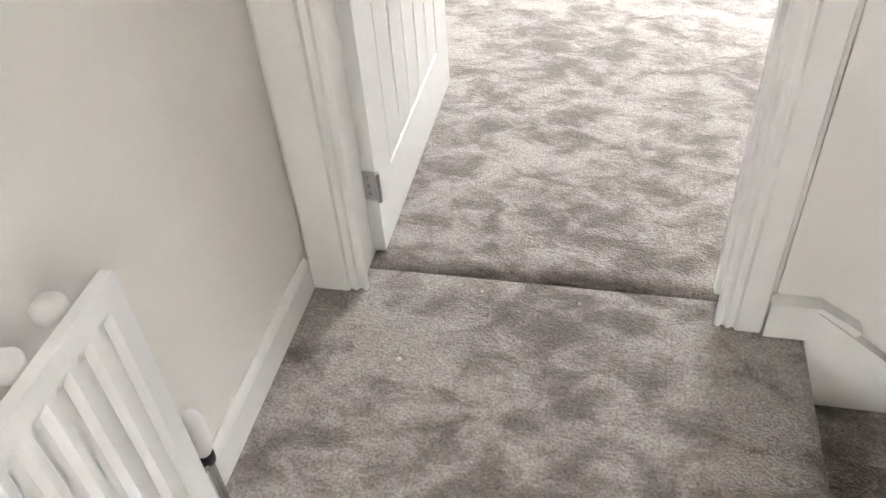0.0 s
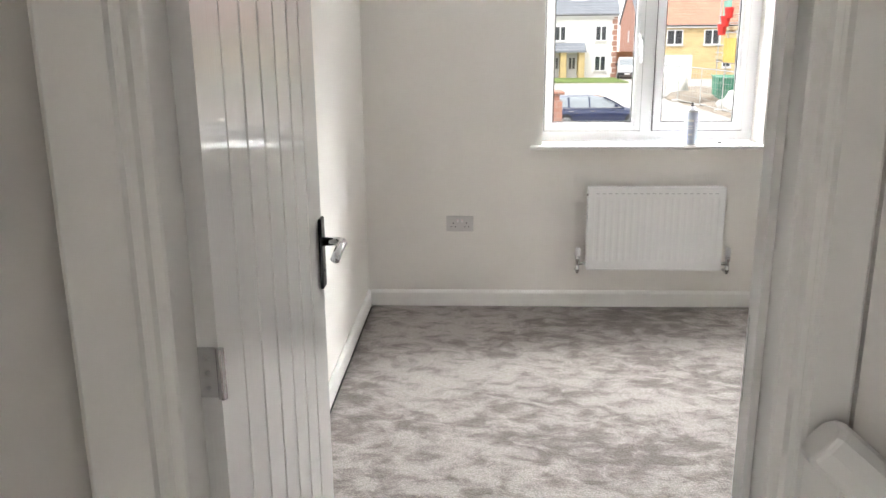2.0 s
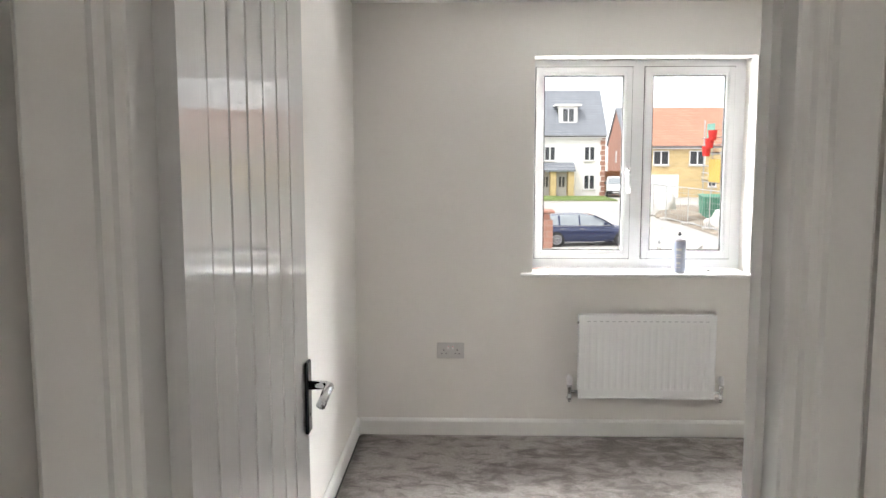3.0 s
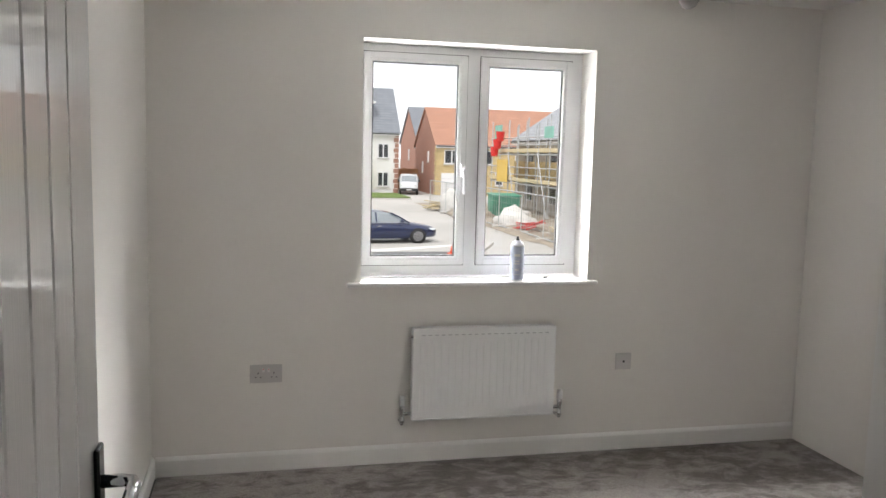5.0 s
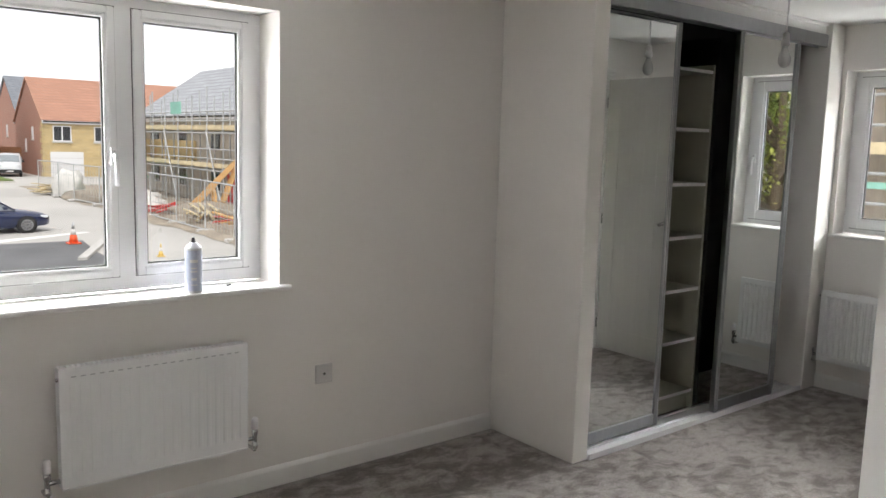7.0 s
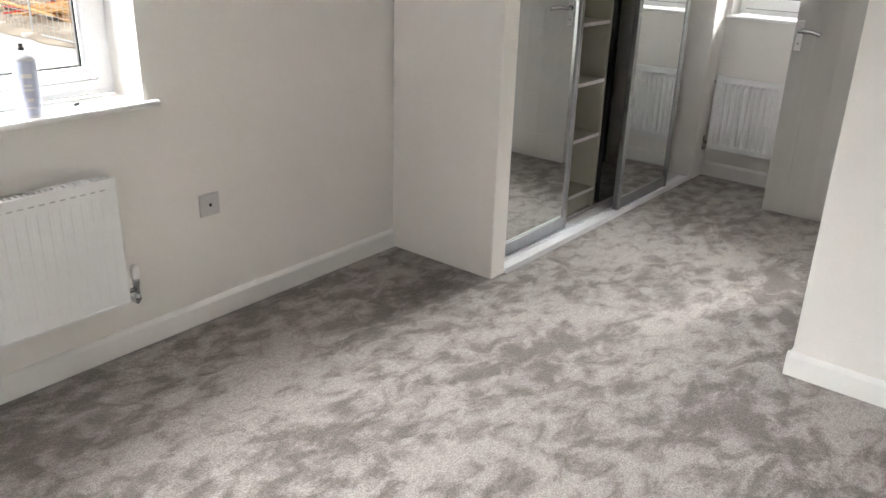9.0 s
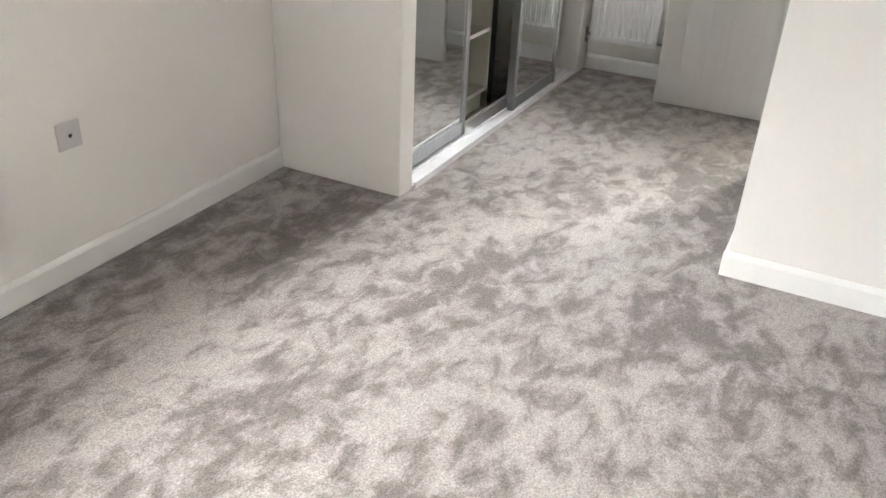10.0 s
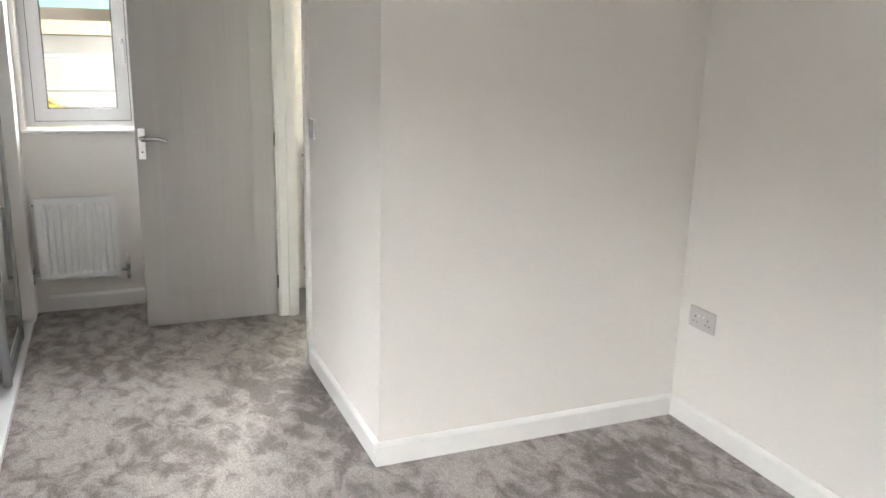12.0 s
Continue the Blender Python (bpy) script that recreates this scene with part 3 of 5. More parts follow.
# ---------------------------------------------------------------- windows
def casement(name, label, w, z0, z1, m, lights, handle=None, s=0.052, inset=0.085):
    """A window in its reveal: x across, y outwards. lights: (glass from, to, opening sash or not)."""
    ob = thing(name, label, "window", m, kind="structure")
    d = 0.07
    fl, fr = max(0.03, lights[0][0] - s + 0.007), min(w - 0.03, lights[-1][1] + s - 0.007)
    part("window_frame", boxes((0, 0, z0, fl, d, z1), (fr, 0, z0, w, d, z1), (fl, 0, z0, fr, d, z0 + 0.04), (fl, 0, z1 - 0.04, fr, d, z1),
                               *[(a[1] + s - 0.007, 0, z0 + 0.04, b[0] - s + 0.007, d, z1 - 0.04) for a, b in zip(lights, lights[1:])]), PVC, ob)
    for a, b in lights:
        ga, gb, gz0, gz1 = a, b, z0 + inset, z1 - inset
        sash = bmesh.new()
        for x0_, x1_, y0_, y1_, f0, f1 in ((ga - s, ga, gz0 - s, gz1 + s, -0.016, 0.05), (gb, gb + s, gz0 - s, gz1 + s, -0.016, 0.05)):
            box(sash, x0_, f0, y0_, x1_, f1, y1_)
        box(sash, ga, -0.016, gz0 - s, gb, 0.05, gz0)
        box(sash, ga, -0.016, gz1, gb, 0.05, gz1 + s)
        bmesh.ops.bevel(sash, geom=sash.edges[:], offset=0.004, segments=2, affect="EDGES")
        sp = part("sash", sash, PVC, ob)
        e, o = s + 0.0005, s + 0.0035
        part("seal", boxes((ga - o, -0.0022, gz0 - o, ga - e, -0.0004, gz1 + o), (gb + e, -0.0022, gz0 - o, gb + o, -0.0004, gz1 + o), (ga - e, -0.0022, gz0 - o, gb + e, -0.0004, gz0 - e), (ga - e, -0.0022, gz1 + e, gb + e, -0.0004, gz1 + o)), RUBBER, sp, "thin dark seal")
        bead = bmesh.new()
        for r in ((ga, -0.006, gz0, ga + 0.012, 0.012, gz1), (gb - 0.012, -0.006, gz0, gb, 0.012, gz1), (ga + 0.012, -0.006, gz0, gb - 0.012, 0.012, gz0 + 0.012), (ga + 0.012, -0.006, gz1 - 0.012, gb - 0.012, 0.012, gz1)):
            box(bead, *r)
        part("glazing_bead", bead, PVC, sp)
        gk = bmesh.new()
        for r in ((ga + 0.012, 0.006, gz0 + 0.012, ga + 0.018, 0.018, gz1 - 0.012), (gb - 0.018, 0.006, gz0 + 0.012, gb - 0.012, 0.018, gz1 - 0.012), (ga + 0.018, 0.006, gz0 + 0.012, gb - 0.018, 0.018, gz0 + 0.018), (ga + 0.018, 0.006, gz1 - 0.018, gb - 0.018, 0.018, gz1 - 0.012)):
            box(gk, *r)
        part("gasket", gk, RUBBER, sp, "black rubber gasket")
        pane = part("pane", boxes((ga + 0.006, 0.0185, gz0 + 0.006, gb - 0.006, 0.0225, gz1 - 0.006)), GLASS, sp)
        pane.data.clear_geometry()
        b2 = bmesh.new()
        b2.faces.new([b2.verts.new(p) for p in ((ga + 0.006, 0.019, gz0 + 0.006), (gb - 0.006, 0.019, gz0 + 0.006), (gb - 0.006, 0.019, gz1 - 0.006), (ga + 0.006, 0.019, gz1 - 0.006))])
        b2.to_mesh(pane.data)
        b2.free()
        pane.visible_shadow = False
    if handle:
        hx, hz = handle
        h = part("window_handle", bev((hx - 0.013, -0.03, hz - 0.03, hx + 0.013, -0.0165, hz + 0.035), 0.004, 2), PVC, ob, "white espagnolette handle")
        part("grip", tube([(hx, -0.03, hz + 0.01), (hx, -0.045, hz), (hx + 0.002, -0.05, hz - 0.02), (hx + 0.004, -0.048, hz - 0.11)], 0.009, 8), PVC, h, soft=True)
        part("lock_button", lathe([(0.005, -0.035), (0.005, -0.0305)], 10, (hx, 0, hz + 0.022), "y"), CHROME, h)
    return ob


casement("window_1", "white two-light plastic casement window in a plastered reveal", 1.1345, 0.905, 2.0097, pose(0.3053, 4.81, 0), [(0.0535, 0.5035), (0.633, 1.045)], (0.5195, 1.41), 0.031, 0.0695)
casement("window_2", "small white plastic casement window above a radiator", 0.5645, 1.0025, 2.0097, pose(XF + 0.135, 3.9847, 0, 0, 0, -90), [(0.094, 0.471)], (0.504, 1.45))
structure("window_reveal_strip", boxes((0.3055, 4.81, 0.8875, 1.4395, 4.875, 0.9048)), PVC, "white plastic strip under the window frame", "window trim")


def window_board(name, x0, x1, y0, y1, z, m):
    n = [(y0 + 0.011 - 0.011 * math.sin(a), z - 0.011 + 0.011 * math.cos(a)) for a in [math.pi * k / 8 for k in range(9)]]
    bm = prism(n + [(y1, z - 0.022), (y1, z)], x0, x1, lambda u, v, w: (w, u, v))
    ob = tagged(part(name, bm, TRIM), "white painted window board with a rounded nose", "window sill", kind="structure")
    ob.matrix_basis = m
    return ob


structure("window_sill_1", prism([(0.24, 4.597), (1.487, 4.597), (1.487, YW - 0.001), (1.439, YW - 0.001), (1.439, 4.81), (0.306, 4.81), (0.306, YW - 0.001), (0.24, YW - 0.001)], 0.866, 0.887, lambda u, v, w: (u, v, w)), TRIM, "white painted window board", "window sill")
sill = bpy.data.objects["window_sill_1"]
bv = sill.modifiers.new("nose", "BEVEL")
bv.width, bv.segments = 0.008, 3
sill2 = structure("window_sill_2", prism([(3.38, -0.035), (4.005, -0.035), (4.005, -0.001), (3.984, -0.001), (3.984, 0.135), (3.421, 0.135), (3.421, -0.001), (3.38, -0.001)], 0.981, 1.002, lambda u, v, w: (XF + v, u, w)), TRIM, "white painted window board", "window sill")
bv = sill2.modifiers.new("nose", "BEVEL")
bv.width, bv.segments = 0.008, 3


# ---------------------------------------------------------------- radiators
def radiator(name, label, w, h, m, pitch, depth, band, cased=True):
    """Pressed-steel panel radiator: x across, y towards the wall (back at 0.07), front at 0."""
    ob = thing(name, label, "radiator", m)
    bm = bmesh.new()
    n = max(3, int(round((w - 0.05) / pitch)))
    prof = [(0, 0), (0.012, 0)]
    p = (w - 0.05) / n
    for i in range(n):
        a = 0.025 + i * p
        for f, dd in ((0.12, 0), (0.30, 1), (0.70, 1), (0.88, 0)):
            prof.append((a + f * p, dd))
    prof += [(w - 0.012, 0), (w, 0)]
    rows = [(0.0, 0), (band, 0), (band + 0.018, 1), (h - band - 0.018, 1), (h - band, 0), (h, 0)]
    g = [[bm.verts.new((x, d * e * depth, z)) for x, d in prof] for z, e in rows]
    for a, b in zip(g, g[1:]):
        for i in range(len(prof) - 1):
            bm.faces.new((a[i], a[i + 1], b[i + 1], b[i]))
    per = [e for e in bm.edges if e.is_boundary]
    ex = bmesh.ops.extrude_edge_only(bm, edges=per)
    for v in ex["geom"]:
        if isinstance(v, bmesh.types.BMVert):
            v.co.y = 0.014
    part("front_panel", bm, RAD, ob)
    part("back_panel", bev((0.006, 0.0145, 0.012, w - 0.006, 0.018, h - 0.012), 0.001, 1), RAD, ob)
    if cased:
        cv = bmesh.new()
        k = int(w / 0.025)
        pts = [(0.01 + (w - 0.02) * i / k, 0.02 if i % 2 else 0.043) for i in range(k + 1)]
        for (xa, ya), (xb, yb) in zip(pts, pts[1:]):
            prism([(xa, ya), (xb, yb), (xb, yb + 0.0015), (xa, ya + 0.0015)], 0.06, h - 0.06, lambda u, v, ww: (u, v, ww), cv)
        part("convector_fins", cv, RAD, ob)
        top = bmesh.new()
        box(top, 0, -0.0008, h - 0.004, w, 0.014, h + 0.004)
        box(top, 0, 0.044, h - 0.004, w, 0.05, h + 0.004)
        k = int(w / 0.018)
        for i in range(k + 1):
            x = w * i / k
            box(top, max(0, x - 0.005), 0.014, h - 0.001, min(w, x + 0.005), 0.044, h + 0.002)
        part("top_grille", top, RAD, ob, "white slotted top grille")
        part("side_cover", bev((-0.003, -0.0006, 0.004, -0.0002, 0.05, h), 0.001, 1), RAD, ob)
        part("side_cover", bev((w + 0.0002, -0.0006, 0.004, w + 0.003, 0.05, h), 0.001, 1), RAD, ob)
        # solid bars on the panel; the shade inside the slots is in their grey
        n = int(w / 0.034)
        for i in range(n):
            x = 0.03 + (w - 0.06) * (i + 0.5) / n
            part("slot", boxes((x - 0.0085, -0.0022, h - 0.0305, x + 0.0085, -0.0002, h - 0.0265)), SLOT, ob)
    else:
        part("top_edge", bev((0, -0.001, h - 0.003, w, 0.018, h + 0.003), 0.0025, 2), RAD, ob)
    part("seam", boxes((0.003, -0.0022, 0.006, w - 0.003, -0.0002, 0.010)), RAD, ob)
    for x in (w * 0.2, w * 0.8):
        part("wall_bracket", boxes((x - 0.015, 0.051 if cased else 0.0185, 0.06, x + 0.015, 0.0995, h - 0.05)), RAD, ob)
    part("air_plug", lathe([(0.007, -0.012), (0.007, -0.0032)], 10, (0, 0.008, h - 0.035), "x"), CHROME, ob)
    return ob


def valve(ob, x, sgn, cap=True):
    """A chrome valve with its pipe into the wall under a radiator's end."""
    v = part("valve", tube([(x - sgn * 0.046, 0.03, 0.03), (x, 0.03, 0.03)], 0.009, 10), CHROME, ob, "chrome radiator valve", soft=True)
    part("valve_body", lathe([(0.011, -0.035), (0.013, -0.03), (0.013, -0.018), (0.010, -0.012), (0.010, 0.02), (0.013, 0.028), (0.013, 0.045), (0.010, 0.05)], 14, (x, 0.03, 0.02)), CHROME, v, soft=True)
    part("tail", tube([(x, 0.03, -0.02), (x, 0.05, -0.022), (x, 0.0995, -0.022)], 0.0075, 10), CHROME, v, soft=True)
    if cap:
        part("valve_cap", lathe([(0.0135, 0.055), (0.0145, 0.06), (0.0145, 0.09), (0.011, 0.102)], 14, (x, 0.03, 0.015)), PLASTIC, v, "white plastic valve cap", soft=True)


r1 = radiator("radiator", "white panel radiator with fine flutes under the window", 0.702, 0.442, pose(0.546, 4.530, 0.234), 0.0335, 0.0022, 0.045)
valve(r1, -0.045, -1)
valve(r1, 0.747, 1)
r2 = radiator("radiator", "small white fluted radiator below the end window", 0.40, 0.45, pose(4.868, 3.975, 0.198, 0, 0, -90), 0.036, 0.007, 0.03, False)
valve(r2, -0.042, -1, False)
valve(r2, 0.442, 1)
r3 = radiator("radiator", "white fluted radiator on the landing wall", 0.86, 0.47, pose(-0.448, 0.678 - 0.86, 0.175, 0, 0, 90), 0.042, 0.010, 0.03, False)
v3 = part("valve", tube([(0.861, 0.03, 0.03), (0.905, 0.03, 0.03), (0.905, 0.03, -0.17)], 0.009, 10), CHROME, r3, "chrome valve and pipe", soft=True)
part("valve_head", lathe([(0.012, 0.02), (0.017, 0.03), (0.019, 0.05), (0.019, 0.09), (0.016, 0.105)], 16, (0.905, 0.03, 0.03)), PLASTIC, v3, "white thermostatic head", soft=True)
part("valve_collar", lathe([(0.013, 0.0), (0.014, 0.005), (0.014, 0.02), (0.012, 0.024)], 14, (0.905, 0.03, 0.025)), DARKP, v3, soft=True)
part("bracket_knob", lathe([(0.016, 0.0), (0.02, 0.006), (0.02, 0.018), (0.012, 0.026)], 14, (0.80, 0.045, 0.455)), PLASTIC, r3, soft=True)
part("bracket_knob", lathe([(0.016, 0.0), (0.02, 0.006), (0.02, 0.018), (0.012, 0.026)], 14, (0.72, 0.045, 0.455)), PLASTIC, r3, soft=True)


# ---------------------------------------------------------------- sockets and switch
def socket_holes(ob, cx, cz):
    for x, z, w, h in ((0, 0.012, 0.0045, 0.008), (-0.011, -0.008, 0.0075, 0.0035), (0.011, -0.008, 0.0075, 0.0035)):
        part("pin_hole", boxes((cx + x - w / 2, -0.0092, cz + z - h / 2, cx + x + w / 2, -0.0082, cz + z + h / 2)), DARKP, ob)


def double_socket(label, m):
    ob = thing("double_socket", label, "socket", m)
    part("plate", bev((-0.073, -0.008, -0.043, 0.073, 0, 0.043), 0.003, 3), SOCKETM, ob)
    for cx in (-0.036, 0.036):
        socket_holes(ob, cx, -0.008)
    for cx in (-0.012, 0.012):
        part("rocker", bev((cx - 0.0055, -0.0115, 0.008, cx + 0.0055, -0.0078, 0.026), 0.001, 1), PLASTIC, ob)
        part("rocker_mark", boxes((cx - 0.003, -0.0119, 0.021, cx + 0.003, -0.0116, 0.024)), REDP, ob, "red on-mark")
    return ob


double_socket("white double power socket on the window wall", pose(-0.128, YW, 0.465))
double_socket("white double power socket on the back wall", pose(2.60, YB, 0.46, 0, 0, 180))
tv = thing("aerial_socket", "white single aerial socket with a dark centre hole", "socket", pose(1.657, YW, 0.465))
part("plate", bev((-0.043, -0.008, -0.043, 0.043, 0, 0.043), 0.003, 3), SOCKETM, tv)
part("outlet_ring", lathe([(0.0075, -0.0105), (0.0075, -0.0078)], 16, (0, 0, 0), "y"), PLASTIC, tv)
part("outlet", lathe([(0.0068, -0.0112), (0.0068, -0.0100)], 14, (0, 0, 0), "y"), DARKP, tv)
sw = thing("light_switch", "white single light switch beside the en-suite door", "switch", pose(3.68, YE, 1.12, 0, 0, 180))
part("plate", bev((-0.043, -0.008, -0.043, 0.043, 0, 0.043), 0.003, 3), SOCKETM, sw)
part("rocker", bev((-0.006, -0.012, -0.011, 0.006, -0.0078, 0.011), 0.001, 1), PLASTIC, sw)


# ---------------------------------------------------------------- wardrobe
ward = thing("sliding_wardrobe", "built-in wardrobe with mirrored sliding doors, partly open", "wardrobe")
part("header", bev((2.7755, 4.05, 2.2125, 4.7895, 4.075, CZ - 0.0005), 0.002, 1), TRIM, ward, "pale painted header board")
part("header_bead", bev((2.7755, 4.036, 2.262, 4.7895, 4.0495, CZ - 0.0006), 0.003, 2), TRIM, ward)
tt = boxes((2.7755, 4.0505, 2.165, 4.7895, 4.19, 2.2), (2.7755, 4.034, 2.14, 4.7895, 4.0503, 2.212), (2.7755, 4.092, 2.138, 4.7895, 4.098, 2.165))
part("top_track", tt, ALU, ward, "grey metal top track")
bt = boxes((2.7755, 4.02, 0.001, 4.7895, 4.185, 0.014), (2.7755, 4.02, 0.014, 4.7895, 4.030, 0.030), (2.7755, 4.092, 0.014, 4.7895, 4.098, 0.024), (2.7755, 4.175, 0.014, 4.7895, 4.185, 0.024))
part("bottom_track", bt, TRACK, ward, "pale metal floor track")


def mirror_door(x0, x1, y):
    """One sliding door: mirror in a ribbed metal frame, front at y."""
    d = part("sliding_door", boxes((x0 + 0.03, y + 0.008, 0.085, x1 - 0.03, y + 0.018, 2.132)), DARKP, ward, "mirrored sliding door")
    mp = part("mirror", bmesh.new(), MIRROR, d, "clear silver mirror")
    b2 = bmesh.new()
    b2.faces.new([b2.verts.new(p) for p in ((x0 + 0.034, y + 0.0072, 0.088), (x1 - 0.034, y + 0.0072, 0.088), (x1 - 0.034, y + 0.0072, 2.130), (x0 + 0.034, y + 0.0072, 2.130))])
    b2.to_mesh(mp.data)
    b2.free()
    for a, b in ((x0, x0 + 0.036), (x1 - 0.036, x1)):
        pts = [(a, y + 0.03), (a, y + 0.002), (a + 0.004, y - 0.002), (a + 0.010, y - 0.002), (a + 0.012, y + 0.003), (a + 0.017, y + 0.003), (a + 0.019, y - 0.002), (b - 0.012, y - 0.004), (b - 0.009, y + 0.003), (b - 0.004, y + 0.003), (b - 0.002, y), (b, y + 0.004), (b, y + 0.03)]
        part("stile", prism(pts, 0.022, 2.137, lambda u, v, w: (u, v, w)), ALU, d)
    part("bottom_rail", bev((x0 + 0.0362, y, 0.025, x1 - 0.0362, y + 0.022, 0.0875), 0.003, 2), ALU, d)
    part("top_rail", bev((x0 + 0.0362, y, 2.129, x1 - 0.0362, y + 0.022, 2.137), 0.002, 1), ALU, d)
    return d


mirror_door(2.7765, 3.43, 4.112)
mirror_door(3.862, 4.49, 4.046)
mirror_door(4.0, 4.625, 4.112)
# black boards inside and the shelf tower
part("back_lining", boxes((2.776, YW - 0.012, 0.001, 4.789, YW - 0.002, CZ - 0.001)), INNER_BLACK, ward, "black back board")
part("end_lining", boxes((4.776, 4.20, 0.001, 4.789, YW - 0.0125, CZ - 0.001)), WALL, ward, "pale painted end panel")
part("top_lining", boxes((2.776, 4.20, CZ - 0.012, 4.7755, YW - 0.0125, CZ - 0.001)), INNER_BLACK, ward)
part("hanging_panel", boxes((3.90, 4.19, 0.03, 3.915, YW - 0.0125, 2.12)), INNER_BLACK, ward, "black upright panel")
unit = thing("shelf_unit", "cream shelf tower inside the wardrobe, empty shelves", "shelves")
part("side_panel", bev((3.30, 4.21, 0.002, 3.316, YW - 0.013, 1.97), 0.001, 1), SHELF, unit)
part("side_panel", bev((3.88, 4.21, 0.002, 3.896, YW - 0.013, 1.97), 0.001, 1), SHELF, unit)
part("back_panel", boxes((3.3165, YW - 0.022, 0.1, 3.8795, YW - 0.0135, 1.95)), SHELF, unit)
part("plinth", boxes((3.3165, 4.24, 0.002, 3.8795, 4.256, 0.1)), SHELF, unit)
for z in (0.10, 0.41, 0.705, 1.005, 1.30, 1.60, 1.92):
    part("shelf", bev((3.3165, 4.215, z, 3.8795, YW - 0.0225, z + 0.018), 0.001, 1), SHELF, unit)
    part("shelf_edging", boxes((3.3165, 4.2125, z, 3.8795, 4.2148, z + 0.018)), PLASTIC, unit)


# ---------------------------------------------------------------- pendants
BULB = mat("opal_bulb", (0.62, 0.61, 0.60), 0.2, vary=0.01)


def pendant(x, y):
    ob = thing("pendant_light", "white ceiling rose with a cord, lampholder and bare unlit bulb", "pendant light", pose(x, y, CZ), group="ceiling pendants")
    part("ceiling_rose", lathe([(0.052, -0.0005), (0.052, -0.006), (0.044, -0.016), (0.018, -0.022), (0.012, -0.03)], 28), PLASTIC, ob, soft=True)
    part("cord", tube([(0, 0, -0.028), (0.0015, 0, -0.1), (0, 0, -0.2)], 0.0035, 8), PLASTIC, ob)
    part("lampholder", lathe([(0.008, -0.195), (0.014, -0.2), (0.016, -0.215), (0.0165, -0.235), (0.021, -0.237), (0.021, -0.255), (0.0195, -0.262)], 20), PLASTIC, ob, soft=True)
    part("bulb_cap", lathe([(0.0128, -0.2595), (0.0135, -0.262), (0.0138, -0.2725), (0.0132, -0.274)], 20), STEEL, ob, "dull metal bulb cap", soft=True)
    part("bulb", lathe([(0.013, -0.2735), (0.0145, -0.279), (0.018, -0.288), (0.026, -0.305), (0.030, -0.325), (0.0285, -0.342), (0.020, -0.357), (0.008, -0.364)], 24), BULB, ob, soft=True)
    return ob


p1 = pendant(1.03, 3.05)
copy_thing(p1, pose(3.71, 3.71, CZ))

# ---------------------------------------------------------------- things on the window board
can = thing("spray_can", "lilac and white aerosol spray can on the window board", "spray can", pose(1.075, 4.645, 0.8872))
part("body", lathe([(0.0315, 0.0), (0.033, 0.004), (0.033, 0.165), (0.0325, 0.168)], 28), CAN, can, soft=True)
part("base_rim", lathe([(0.0325, 0.0005), (0.0338, 0.001), (0.0338, 0.006), (0.0332, 0.007)], 28), CANTOP, can)
part("shoulder", lathe([(0.0325, 0.168), (0.031, 0.176), (0.024, 0.187), (0.014, 0.193), (0.013, 0.197)], 28), CANTOP, can, soft=True)
part("nozzle", lathe([(0.0085, 0.197), (0.0085, 0.206), (0.006, 0.207), (0.006, 0.216), (0.005, 0.217)], 16), DARKP, can)
for z, h, w in ((0.12, 0.012, 0.9), (0.095, 0.006, 0.7), (0.082, 0.006, 0.8), (0.05, 0.01, 0.6), (0.03, 0.004, 0.75)):
    bm = bmesh.new()
    k = 8
    pts = [(-1.9 - w / 2 + w * i / k) for i in range(k + 1)]
    lo = [bm.verts.new((0.0334 * math.cos(a), 0.0334 * math.sin(a), z)) for a in pts]
    hi = [bm.verts.new((0.0334 * math.cos(a), 0.0334 * math.sin(a), z + h)) for a in pts]
    for i in range(k):
        bm.faces.new((lo[i], lo[i + 1], hi[i + 1], hi[i]))
    part("label_bar", bm, PLASTIC, can)
scrap = thing("plug_scrap", "tiny dark plastic scrap on the window board", "scrap", pose(1.245, 4.70, 0.8872, 0, 0, 30))
part("body", bev((-0.012, -0.004, 0, 0.012, 0.004, 0.007), 0.002, 2), DARKP, scrap)

# ---------------------------------------------------------------- handrail on the stair wall
rail = thing("handrail", "white painted timber handrail sloping down the stair wall", "handrail")
sl = -0.88
prof = [(0.8 * u, 0.8 * v) for u, v in [(-0.026, -0.03), (-0.031, -0.005), (-0.028, 0.02), (-0.016, 0.034), (0.0, 0.038), (0.016, 0.034), (0.028, 0.02), (0.031, -0.005), (0.026, -0.03), (0.018, -0.038), (-0.018, -0.038)]]
bm = bmesh.new()
ends = []
for x in (0.362, 0.368, 2.5):
    z, f = 0.985 + sl * (x - 0.355), 0.86 if x < 0.365 else 1.0     # the sawn end has its arris taken off
    ends.append([bm.verts.new((x + 0.66 * v * f, LY - 0.059 + u * f, z + 0.75 * v * f)) for u, v in prof])
for a, b in zip(ends, ends[1:]):
    for k in range(len(prof)):
        bm.faces.new((a[k], a[(k + 1) % len(prof)], b[(k + 1) % len(prof)], b[k]))
bm.faces.new(ends[0][::-1])
bm.faces.new(ends[-1])
ro = part("rail", bm, TRIM, rail)
bv = ro.modifiers.new("worn_edge", "BEVEL")
bv.width, bv.segments, bv.limit_method, bv.angle_limit = 0.004, 2, "ANGLE", radians(50)
part("backing", prism([(0.41, 0.94), (2.5, 0.94 + sl * 2.09), (2.5, 0.86 + sl * 2.09), (0.41, 0.86)], LY - 0.034, LY - 0.0005, lambda u, v, w: (u, w, v)), TRIM, rail)

